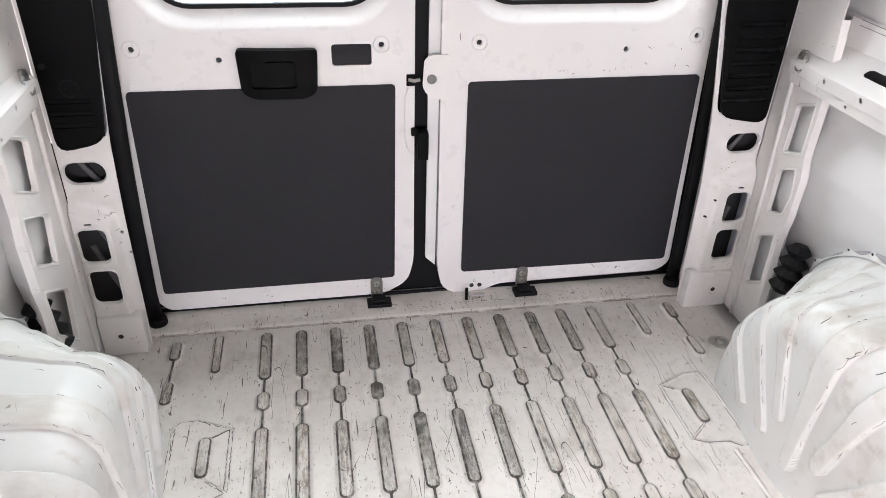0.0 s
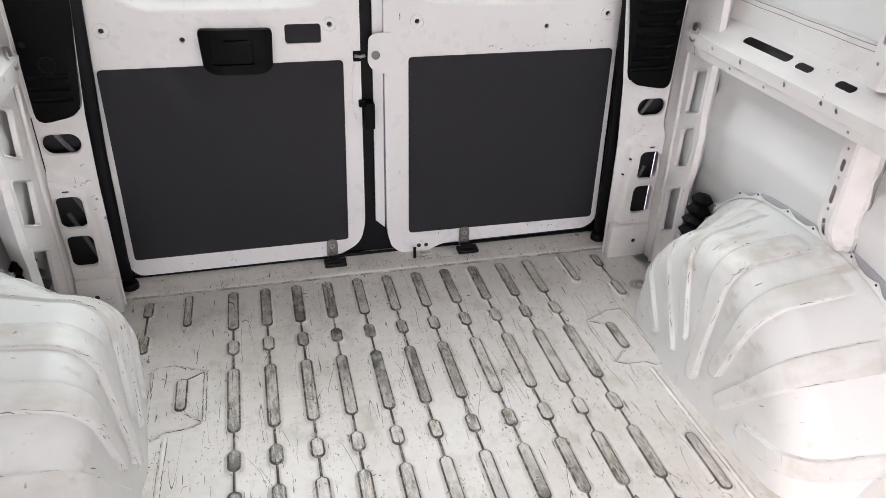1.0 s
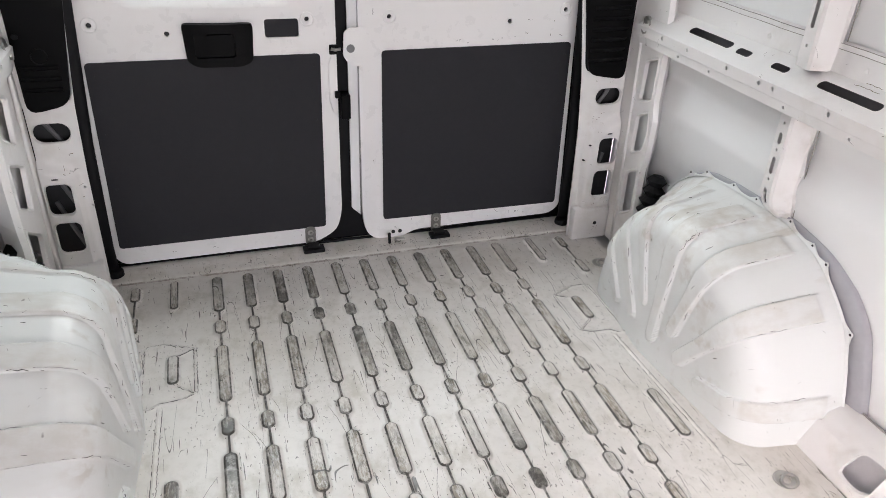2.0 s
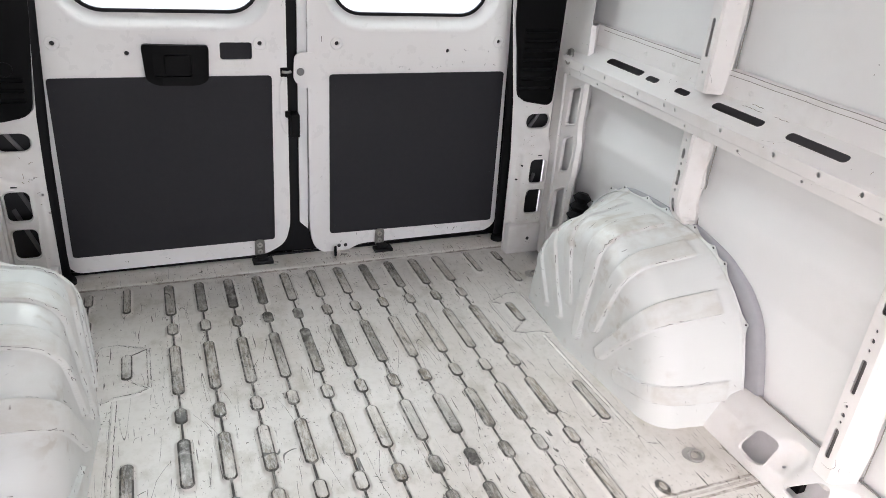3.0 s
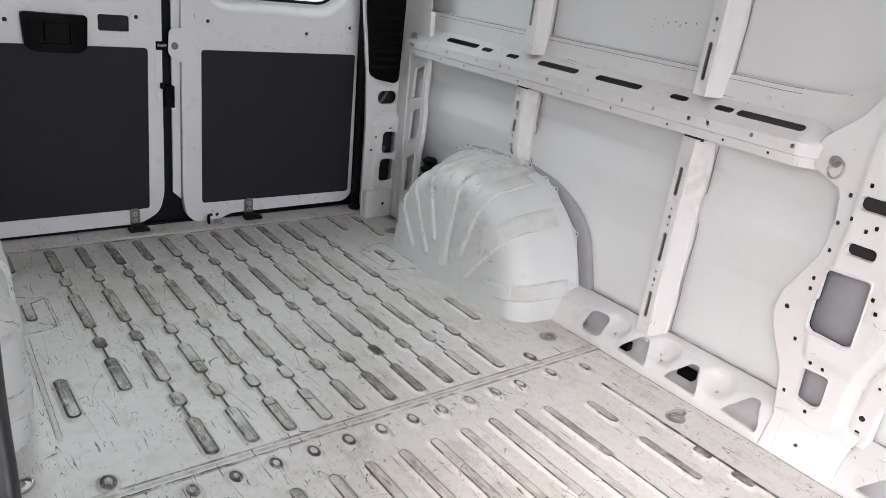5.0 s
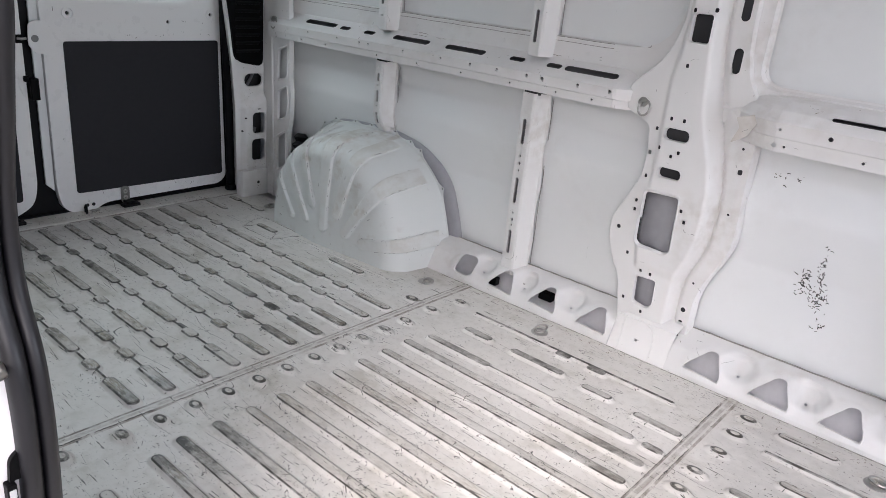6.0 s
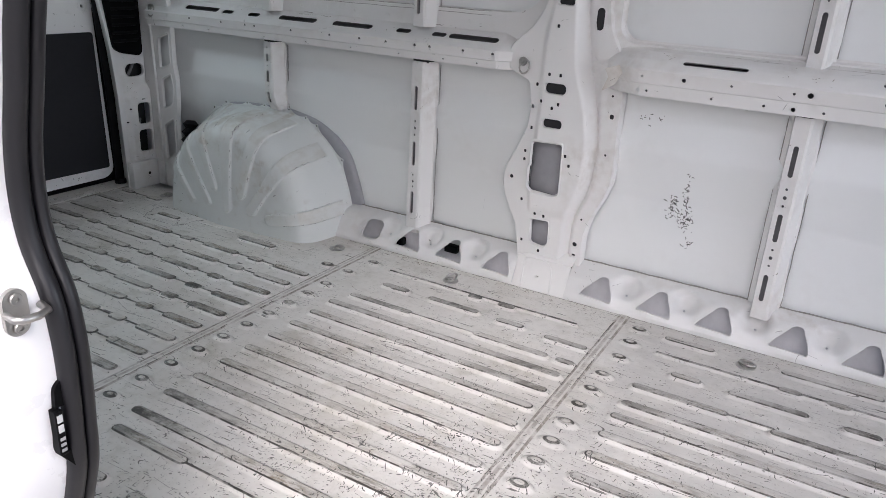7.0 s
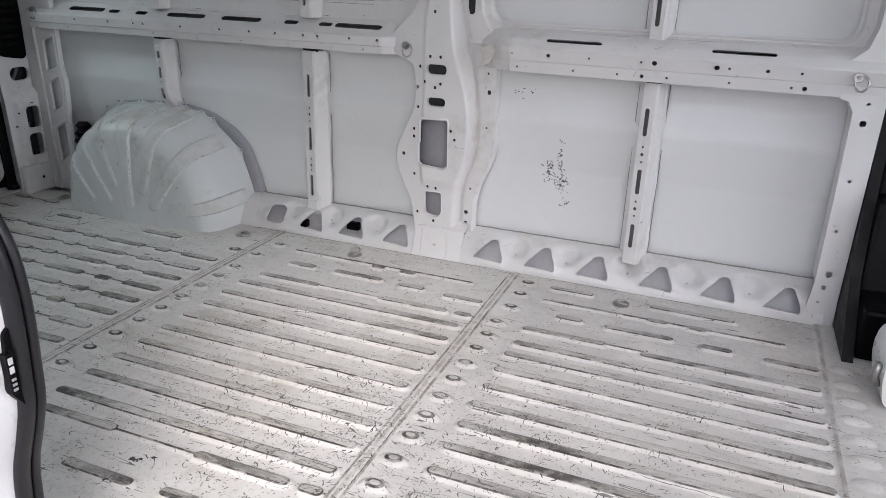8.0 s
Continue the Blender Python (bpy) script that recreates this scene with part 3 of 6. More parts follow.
def door_fittings():
    # inner handle of the left-hand door
    bm = bmesh.new()
    bez = round_poly([(-0.484, 0.780), (-0.478, 0.672), (-0.45, 0.656), (-0.32, 0.654), (-0.292, 0.668), (-0.286, 0.776)], 0.014)
    pocket = ring_pts(-0.397, 0.717, 0.112, 0.070, 0.008)
    add_plate(bm, bez, [pocket], lambda u, v, w: (u, 1.972 + w + 0.012 * (abs(u + 0.386) / 0.1) ** 2, v), 0.022, cuts_u=(-0.46, -0.43, -0.35, -0.31))
    h = part("handle_bezel", bm, BLACK, left_door, "black plastic handle surround")
    bm = bmesh.new()
    add_box(bm, (-0.453, 1.990, 0.680), (-0.341, 1.996, 0.754))
    part("handle_recess", bm, BLACK, h)
    bm = bmesh.new()
    add_plate(bm, ring_pts(-0.383, 0.717, 0.070, 0.062, 0.006), [], lambda u, v, w: (u, 1.974 + w, v), 0.010)
    part("pull_flap", bm, BLACK, h, "black pull flap")
    bm = bmesh.new()
    add_plate(bm, ring_pts(-0.202, 0.756, 0.098, 0.052, 0.007), [], lambda u, v, w: (u, 2.003 + w, v), 0.004)
    part("blanking_plate", bm, PANEL, left_door, "dark grey blanking plate")
    bm = bmesh.new()
    add_box(bm, (-0.064, 1.994, 0.672), (-0.040, 2.004, 0.702), 0.002)
    part("latch_pocket", bm, BLACK, left_door)
    bm = bmesh.new()
    add_tube(bm, [(-0.060, 1.992, 0.690), (-0.045, 1.988, 0.688), (-0.030, 1.990, 0.690)], 0.005, 8)
    part("latch_bolt", bm, STEEL, left_door, "bare steel latch bolt", True)
    bm = bmesh.new()
    add_tube(bm, [(-0.062, 1.9995, 0.50), (-0.068, 1.9995, 0.53), (-0.068, 1.9995, 0.64), (-0.060, 1.9995, 0.665)], 0.0016, 6)
    add_tube(bm, [(-0.045, 1.9995, 0.475), (-0.055, 1.9995, 0.485), (-0.062, 1.9995, 0.50)], 0.0016, 6)
    part("pressed_bead", bm, DOORW, left_door, smooth=True)
    # right-hand door: overlap flange, latch plate, stop block
    bm = bmesh.new()
    add_plate(bm, [(-0.004, 0.13), (0.026, 0.10), (0.026, 1.74), (-0.004, 1.74)], [], lambda u, v, w: (u, 2.016 + w, v), 0.01)
    part("overlap_flange", bm, SKIN, right_door)
    bm = bmesh.new()
    add_plate(bm, round_poly([(-0.018, 0.74), (-0.022, 0.665), (0.0, 0.635), (0.05, 0.63), (0.05, 0.752), (0.0, 0.752)], 0.012), [], lambda u, v, w: (u, 1.996 + w, v), 0.004)
    lp = part("latch_plate", bm, DOORW, right_door)
    bm = bmesh.new()
    add_disc(bm, (0.002, 1.9965, 0.688), (0, -1, 0), 0.013, 0.002)
    part("plug", bm, plain("grey_plug", (0.22, 0.22, 0.22), 0.6), lp, "grey round plug")
    bm = bmesh.new()
    add_box(bm, (-0.036, 1.975, 0.468), (-0.006, 2.012, 0.548), 0.003)
    add_box(bm, (-0.052, 1.985, 0.535), (-0.034, 2.002, 0.556), 0.003)
    part("stop_block", bm, BLACK, right_door, "black plastic door stop")
    # hold-down hooks at the foot of each door
    for dr, x in ((left_door, -0.155), (right_door, 0.297)):
        bm = bmesh.new()
        add_plate(bm, round_poly([(x - 0.018, 0.012), (x + 0.018, 0.012), (x + 0.018, 0.085), (x - 0.018, 0.085)], 0.016), [], lambda u, v, w: (u, 1.991 + w, v), 0.004)
        p = part("foot_bracket", bm, plain("grey_bracket", (0.22, 0.215, 0.2), 0.45, 0.6), dr, "grey steel bracket")
        for z in (0.036, 0.063):
            bm = bmesh.new()
            add_disc(bm, (x, 1.9915, z), (0, -1, 0), 0.010, 0.004, 12, 0.004)
            part("screw", bm, STEEL, p)
    for x, z in ((0.140, 0.026), (0.165, 0.026)):
        bm = bmesh.new()
        add_disc(bm, (x, 2.0, z), (0, -1, 0), 0.007, 0.003, 10)
        part("rivet", bm, DARKHOLE, right_door)


door_fittings()
for x in (-0.15, 0.303):
    c = thing("door_catch", "black rubber door catch on the rear sill", "door catch", "door catches")
    bm = bmesh.new()
    add_box(bm, (x - 0.036, 1.945, 0.005), (x + 0.036, 1.985, 0.018), 0.003)
    add_box(bm, (x - 0.02, 1.955, 0.018), (x + 0.02, 1.99, 0.026), 0.002)
    part("block", bm, RUBBER, c)
st = thing("door_striker", "bare steel striker hook on the rear sill", "striker")
bm = bmesh.new()
add_tube(bm, [(0.116, 1.955, 0.004), (0.116, 1.955, 0.03), (0.118, 1.965, 0.038), (0.120, 1.975, 0.03), (0.120, 1.975, 0.004)], 0.005, 8)
part("loop", bm, RUBBER, st, smooth=True)
bm = bmesh.new()
add_box(bm, (0.14, 1.962, 0.006), (0.175, 1.98, 0.012), 0.002)
part("plate", bm, STEEL, st)

rng = random.Random(77)
chips = [q for p in ((0.45, 0.70, 0.22, 0.006, 9, 2), (-0.42, 0.035, 0.25, 0.006, 10, 2), (0.48, 0.05, 0.2, 0.006, 8, 2), (-0.05, 0.5, 0.006, 0.3, 6, 2), (0.06, 0.4, 0.01, 0.25, 8, 2), (0.6, 0.74, 0.1, 0.02, 2, 2)) for q in bunches(rng, *p, 0.8)]
door_marks = strips_mesh("door_chips", [q for q in chips if all(abs(x) > 0.065 and z > 0.036 for x, z in q[0])], lambda v: [(x, 1.9992, z) for x, z in v], SCUFF)
tagged(door_marks, "small dark chips in the white rear door paint", "paint chips", kind="stuff")

# weather seal round the rear opening and the sill under the doors
weather = thing("rear_weather_seal", "black rubber weather seal round the rear doors", "door seal")
for s in (-1, 1):
    bm = bmesh.new()
    add_tube(bm, [(s * 0.800, 1.972, 0.0), (s * 0.803, 1.972, 0.10), (s * 0.797, 1.972, 0.45), (s * 0.778, 1.972, 0.80), (s * 0.745, 1.972, 1.35), (s * 0.72, 1.972, 1.74)], 0.015, 10, flat=(1.0, 1.8))
    part("side_run", bm, RUBBER, weather, smooth=True)
bm = bmesh.new()
add_tube(bm, [(-0.80, 2.010, 0.010), (-0.1, 2.012, 0.010), (0.0, 2.016, 0.006), (0.8, 2.012, 0.012)], 0.006, 8)
part("sill_run", bm, RUBBER, weather, smooth=True)
# black sheet added behind the doors to block light
simple_box("gap_light_block", (-0.83, 2.034, -0.05), (0.83, 2.05, 0.85), RUBBER, "added black sheet that blocks light in the rear door gap", "seal")
for s in (-1, 1):
    bm = bmesh.new()
    add_disc(bm, (s * 0.785, 1.955, 0.004), (0, 0, 1), 0.026, 0.022, 14)
    tagged(finish("seal_foot", bm, RUBBER), "black rubber foot of the rear door seal", "seal foot", "seal feet")
    # corner skin out of view, added to close off leaking sky light
    simple_box("wall_rear_corner", (min(s * 0.70, s * 1.0), 2.04, -0.05), (max(s * 0.70, s * 1.0), 2.055, 1.81), SKIN, "white outer skin of the van's rear corner", "wall")
# upper sheet, added against light between the windows
simple_box("gap_light_block_upper", (-0.07, 2.034, 0.85), (0.05, 2.05, 1.74), RUBBER, "added black sheet that blocks light in the rear door gap", "seal")
# header added out of view for the same light leak
simple_box("wall_rear_header", (-0.75, 2.0, 1.735), (0.75, 2.055, 1.81), SKIN, "white header above the rear doors", "wall")
simple_box("baseboard", (-0.95, 1.984, -0.06), (0.95, 2.05, 0.0045), SILLW, "grimy white rear sill under the doors", "sill")


# ---- rear corner pillars ----
def pillar_face(s, u, v):
    """Depth of the corner pillar's face: a raised panel below, stepped back along the door."""
    edge = 0.798 if s > 0 else 0.815
    ease = lambda q: max(0.0, min(1.0, q)) ** 2 * (3 - 2 * max(0.0, min(1.0, q)))
    return 1.870 - 0.024 * ease((0.425 + 0.43 * (u - edge) - v) / 0.040) * ease((u - edge + 0.014) / 0.020)


def corner_pillar(s):
    d = thing("corner_pillar", "white pressed steel rear corner pillar with punched holes", "pillar", "rear corner pillars")
    fy = lambda u, v: pillar_face(s, u, v)
    face = lambda u, v, w: (s * u, fy(u, v) + w, v)
    inn = [(0.765, 0.0), (0.757, 0.40), (0.742, 0.60), (0.700, 0.92), (0.655, 1.78)] if s > 0 else [(0.788, 0.0), (0.786, 0.40), (0.780, 0.60), (0.752, 0.92), (0.70, 1.78)]
    outline = [inn[0], (0.905, 0.0), (0.908, 1.78), *inn[:0:-1]]
    shift = 0.0 if s > 0 else 0.040
    vent_hole = round_poly([(0.752 + shift * 0.7, 0.612), (0.890, 0.590), (0.893, 1.55), (0.69 + shift, 1.55), (0.715 + shift, 0.90)], 0.03)
    holes = [vent_hole, ring_pts(0.852, 0.525, 0.095, 0.056, 0.027, 6), ring_pts(0.866, 0.335, 0.068, 0.096, 0.018), ring_pts(0.863, 0.212, 0.070, 0.100, 0.018),
             dot(0.80, 0.36, 0.004), dot(0.79, 0.30, 0.004), ring_pts(0.868, 0.398, 0.018, 0.005, 0.002, 2)]
    bm = bmesh.new()
    add_plate(bm, outline, holes, face, 0.003, cuts_u=[0.775 + 0.005 * i for i in range(26)], cuts_v=[0.37 + 0.01 * i for i in range(11)])
    for hl in holes[1:4]:      # rolled lips of the punched holes
        cx, cz = sum(p[0] for p in hl) / len(hl), sum(p[1] for p in hl) / len(hl)
        add_loft(bm, [[(s * (cx + (x - cx) * k), fy(cx, cz) + dy, cz + (z - cz) * k) for x, z in hl] for k, dy in ((1.10, -0.0002), (1.04, -0.0022), (0.99, 0.0), (0.97, 0.008))])
    part("front_face", bm, WHITE, d, smooth=40)
    bm = bmesh.new()
    add_loft(bm, [[(s * (x + dx), y or fy(x, z), z) for x, z in inn] for dx, y in ((0.0, 0), (0.036, 1.93), (0.07, 2.03))], closed=False)
    part("door_return", bm, WHITE, d)
    side = lambda u, v, w: (s * (0.908 + w), u, v)
    q = [[(1.765, 0.670), (1.700, 0.694), (1.700, 0.566), (1.768, 0.540)], [(1.765, 0.490), (1.702, 0.520), (1.690, 0.45), (1.705, 0.390), (1.765, 0.362)],
         [(1.772, 0.283), (1.706, 0.322), (1.703, 0.172), (1.768, 0.130)]]
    if s < 0:
        q = [[(1.745, 0.668), (1.612, 0.728), (1.606, 0.615), (1.722, 0.555)], [(1.742, 0.487), (1.610, 0.545), (1.604, 0.436), (1.716, 0.374)], [(1.734, 0.290), (1.605, 0.364), (1.610, 0.250), (1.708, 0.158)]]
    bm = bmesh.new()
    out = [(1.868, 0.0), (1.868, 1.78), (1.70, 1.78), (1.70, 0.90), (1.692, 0.80), (1.685, 0.72), (1.686, 0.56), (1.674, 0.50), (1.678, 0.38), (1.690, 0.32), (1.686, 0.14), (1.68, 0.0)]
    if s < 0:
        out = out[:3] + [(y - 0.088, z) for y, z in out[3:]]
    add_plate(bm, out, [round_poly(p, 0.012, 3) for p in q] + [dot(1.80, 0.735, 0.004), dot(1.815, 0.36, 0.003), dot(1.815, 0.33, 0.003), dot(1.82, 0.62, 0.003)], side, 0.003)
    for hl in [round_poly(p, 0.012, 3) for p in q]:
        cy, cz = sum(p[0] for p in hl) / len(hl), sum(p[1] for p in hl) / len(hl)
        add_loft(bm, [[(s * (0.908 + dx), cy + (y - cy) * k, cz + (z - cz) * k) for y, z in hl] for k, dx in ((1.12, -0.0002), (1.05, -0.0032), (0.99, -0.001), (0.96, 0.010))])
    add_loft(bm, [[(s * x, y, z) for y, z in out[3:]] for x, y in ((0.908, 0),)] + [[(s * 0.924, y - 0.006, z) for y, z in out[3:]], [(s * 0.932, y + 0.002, z) for y, z in out[3:]], [(s * 0.980, y + 0.058, z) for y, z in out[3:]]], closed=False)
    part("side_face", bm, WHITE, d)
    bm = bmesh.new()
    add_tube(bm, [(s * 0.906, 1.79, 0.0), (s * 0.904, 1.80, 0.5), (s * 0.900, 1.805, 0.8)], 0.006, 8)
    part("pressed_bead", bm, WHITE, d, smooth=True)
    # white sheet added close behind the side holes to catch light
    bm = bmesh.new()
    add_plate(bm, [(1.62 if s < 0 else 1.70, 0.09), (1.86, 0.09), (1.86, 0.75), (1.62 if s < 0 else 1.70, 0.75)], [], lambda u, v, w: (s * (0.938 + 0.01 * math.sin(v * 9) + w), u, v), 0.002, cuts_v=[0.1 * i for i in range(1, 8)])
    part("added_backing", bm, SKIN, d)
    # dark sheet behind the holes, painted as the cavity's shade
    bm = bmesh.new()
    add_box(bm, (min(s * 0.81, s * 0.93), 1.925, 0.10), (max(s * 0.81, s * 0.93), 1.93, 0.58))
    part("cavity_shade_sheet", bm, DARKHOLE, d)
    for za, zb in ((0.14, 0.30), (0.28, 0.42), (0.48, 0.57)):
        bm = bmesh.new()
        add_tube(bm, [(s * 0.835, 1.912, za), (s * 0.862, 1.908, (za + zb) / 2), (s * 0.892, 1.916, zb)], 0.007, 6)
        part("inner_brace", bm, CAVITY, d, "grey brace inside the pillar")
    # foot plate
    bm = bmesh.new()
    add_box(bm, (min(s * (inn[0][0] + 0.002), s * 0.906), 1.832, -0.002), (max(s * (inn[0][0] + 0.002), s * 0.906), 1.869, 0.122), 0.007)
    foot = part("foot_box", bm, WHITE, d, smooth=40)
    # hole drawn as a dark disc, its shade in the colour
    bm = bmesh.new()
    add_disc(bm, (s * 0.853, 1.8318, 0.062), (0, -1, 0), 0.007, 0.001, 10)
    part("foot_hole", bm, DARKHOLE, foot)
    # black vent trim
    v = thing("vent_trim", "black plastic louvred vent trim on the corner pillar", "vent trim", "pillar vent trims")
    bm = bmesh.new()
    bow = lambda u, v_, w: (s * u, 1.862 + w - 0.004 * math.cos((u - 0.81) * 12), v_)
    slots = []
    if s > 0:
        for i in range(7):
            z = 0.652 + 0.033 * i
            slots.append(ring_pts(0.815, z, 0.125, 0.011, 0.005, 3, 0.0))
    else:
        for i in range(3):
            slots.append(ring_pts(0.842, 0.648 + 0.029 * i, 0.094, 0.009, 0.004, 3, 0.0))
    add_plate(bm, round_poly([(0.758 + shift * 0.7, 0.607), (0.895, 0.583), (0.898, 1.50), (0.685 + shift, 1.50), (0.712 + shift, 0.88)], 0.035), slots, bow, 0.006, cuts_u=(0.74, 0.79, 0.83, 0.87))
    part("cover", bm, BLACK, v)
    bm = bmesh.new()
    add_plate(bm, [(0.764 + shift * 0.7, 0.612), (0.889, 0.596), (0.89, 1.49), (0.70 + shift, 1.49), (0.722 + shift, 0.88)], [], lambda u, v_, w: (s * u, 1.885 + w, v_), 0.003)
    part("backing", bm, RUBBER, v)
    for sl in slots:
        cz = sum(p[1] for p in sl) / len(sl)
        x0, x1 = min(p[0] for p in sl), max(p[0] for p in sl)
        bm = bmesh.new()
        add_loft(bm, [[(s * x0, 1.853, cz + 0.0065), (s * x0, 1.868, cz - 0.008), (s * x0, 1.870, cz - 0.006), (s * x0, 1.856, cz + 0.0085)],
                      [(s * x1, 1.853, cz + 0.0065), (s * x1, 1.868, cz - 0.008), (s * x1, 1.870, cz - 0.006), (s * x1, 1.856, cz + 0.0085)]], cap=True)
        part("louvre", bm, TRIMBLACK, v)
    if s < 0:
        bm = bmesh.new()
        add_tube(bm, [(s * 0.835 + 0.02 * math.cos(a), 1.8575, 0.738 + 0.02 * math.sin(a)) for a in [i * math.pi / 10 for i in range(20)]], 0.0015, 6, True)
        part("ring_mark", bm, TRIMBLACK, v, smooth=True)
    bm = bmesh.new()
    add_disc(bm, (s * 0.880, 1.858, 0.79), (0, -1, 0), 0.008, 0.003)
    part("screw", bm, RUBBER, v)


for s in (-1, 1):
    corner_pillar(s)


# ---- wheel arches ----
ARCH_LINE = [(0.737, 0.0), (0.740, 0.07), (0.768, 0.169), (0.806, 0.275), (0.86, 0.334), (0.945, 0.400), (0.99, 0.418), (1.085, 0.440), (1.2, 0.437), (1.31, 0.434), (1.42, 0.422), (1.49, 0.391), (1.56, 0.335), (1.592, 0.28), (1.612, 0.18), (1.618, 0.08), (1.62, 0.0)]
run_, arch_st = 0.0, []
for i, (y, z) in enumerate(ARCH_LINE):
    run_ += math.dist((y, z), ARCH_LINE[i - 1]) if i else 0.0
    arch_st.append((run_, y, z))
arch_at = poly_map(arch_st)


@functools.lru_cache(maxsize=None)
def arch_profile(a):
    """Point of the arch's outline, a running from 0 (front foot) to pi (rear foot); bends a little rounded."""
    v = a / math.pi * run_
    e = min(0.03, v, run_ - v)
    pts = [arch_at(v + o * e) for o in (-1, -0.5, 0, 0.5, 1)]
    return sum(p[0] for p in pts) / 5, max(0.0, sum(p[1] for p in pts) / 5)


@functools.lru_cache(maxsize=None)
def shell_profile(a):
    """Rounder outline of the arch's inner shell."""
    c, sn = math.cos(a), math.sin(a)
    n = 2 / (2.35 if c > 0 else 2.05)
    w = 0.46 if c > 0 else 0.375
    return 1.20 - w * math.copysign(abs(c) ** n, c), 0.443 * abs(sn) ** n


def wheel_arch(s):
    d = thing("wheel_arch", "scuffed white steel wheel arch with pressed ribs", "wheel arch", "wheel arches")
    bm = bmesh.new()
    NU, prof = 720, []
    for t in [i / 40 for i in range(20)]:          # from the flange over the crown
        k = t / 0.5
        prof.append((0.958 - 0.173 * k, 1.0 - 0.052 * k, k))
    for k in [i / 16 for i in range(16)]:          # round the shoulder
        prof.append((0.785 - 0.088 * math.sin(k * math.pi / 2), 0.948 - 0.02 * k - 0.19 * (1 - math.cos(k * math.pi / 2)), 1 + k))
    for k in [i / 48 for i in range(49)]:          # down the inner face
        prof.append((0.697 - 0.029 * k, 0.738 * (1 - k), 2 + k))
    # pressed bands: foot and a point higher up, half width
    bands = [((1.360, 0.075), (1.440, 0.165), 0.016), ((1.262, 0.090), (1.402, 0.272), 0.017), ((1.226, 0.155), (1.300, 0.312), 0.016), ((1.152, 0.082), (1.164, 0.300), 0.020),
             ((1.082, 0.150), (1.048, 0.293), 0.021), ((1.034, 0.090), (0.938, 0.225), 0.022), ((0.940, 0.072), (0.830, 0.095), 0.024)]
    loops, edge_of, crossings = [], [], {}
    for ri, (x, sc, k) in enumerate(prof):
        row, marks, before = [], [], [0.0] * len(bands)
        for i in range(NU + 1):
            (y, z), (y2, z2) = arch_profile(math.pi * i / NU), shell_profile(math.pi * i / NU)
            b = min(1.0, k / 0.85)
            y, z = y + (y2 - y) * b, z + (z2 - z) * b
            yy, zz = 1.20 + (y - 1.20) * sc, z * sc
            up = 0.0
            for bi, ((ey, ez), (ty, tz), hw) in enumerate(bands):
                ly, lz = ty - ey, tz - ez
                ln = math.hypot(ly, lz)
                al = ((yy - ey) * ly + (zz - ez) * lz) / ln
                dd = abs((yy - ey) * lz - (zz - ez) * ly) / ln if al > 0 else math.hypot(yy - ey, zz - ez)
                one = max(0.0, min(1.0, (hw + 0.07 * max(0.0, al - 0.1) - dd) / 0.0026))
                if (one > 0.4) != (before[bi] > 0.4) and i:
                    crossings.setdefault((bi, one > 0.4), {})[ri] = i
                before[bi] = one
                up = max(up, one)
            marks.append(up)
            up *= max(0.0, min(1.0, (k - 0.22) / 0.12)) * 0.0088
            out = max(0.0, min(1.0, 2 - k))
            row.append((s * (x - 1.35 * up * max(0.0, min(1.0, (k - 1.0) * 1.6))), 1.20 + (yy - 1.20) * (1 + up * 2.2 * out), zz * (1 + up * 2.2 * out) - 0.002))
        loops.append(row)
        edge_of.append(marks)
    add_loft(bm, loops, closed=False)
    shell = part("shell", bm, ARCH, d, smooth=True)
    held = shell.data.attributes.new("grime", 'FLOAT', 'POINT')       # dirt caught on the pressed bands
    held.data.foreach_set("value", [e * max(0.0, min(1.0, (prof[r][2] - 0.26) / 0.05)) * (1.0 if prof[r][2] < 1.6 else 0.35) for r, row in enumerate(edge_of) for e in row])
    bm = bmesh.new()        # sealed joint where the arch meets the floor
    add_tube(bm, [(s * (abs(x) - 0.0012), y, 0.0015) for x, y, z in loops[-1][20:NU - 20:8]], 0.0022, 6)
    part("foot_bead", bm, SEALANT, d, "grey sealed joint on the floor", True)
    rng = random.Random(31 + int(s))
    bm = bmesh.new()
    for tries in range(5000):
        r, i = rng.randint(8, 50), rng.randint(4, NU - 10)
        k = prof[r][2]
        e = edge_of[r][i]
        if not (0.15 < e < 0.95 and 0.5 < k < 2.25 and rng.random() < (0.28 if 0.8 < k < 1.9 else 0.06)) and rng.random() > 0.006:
            continue
        n_, w = rng.choice((1, 1, 1, 2, 2, 3)), rng.uniform(0.0005, 0.0011)
        chain_ = [Vector(loops[min(r + j, len(loops) - 1)][i + (rng.randint(-1, 1) if j else 0)]) for j in range(n_ + 1)]
        side = (Vector(loops[r][i + 1]) - Vector(loops[r][i])).normalized()
        along = (chain_[-1] - chain_[0]).normalized()
        nor = side.cross(along).normalized()
        if nor.dot(Vector((s * 0.90, 1.20, 0.05)) - chain_[0]) > 0:
            nor = -nor
        rows = [[p + nor * 0.0008 - side * w * q, p + nor * 0.0008 + side * w * q] for p, q in zip(chain_, [0.5] + [1.0] * n_)]
        add_loft(bm, rows, closed=False)
    lay = lambda r, i: Vector(loops[r][i]) + 0.0009 * (Vector(loops[r][i]) - Vector((s * 0.90, 1.20, 0.05))).normalized()
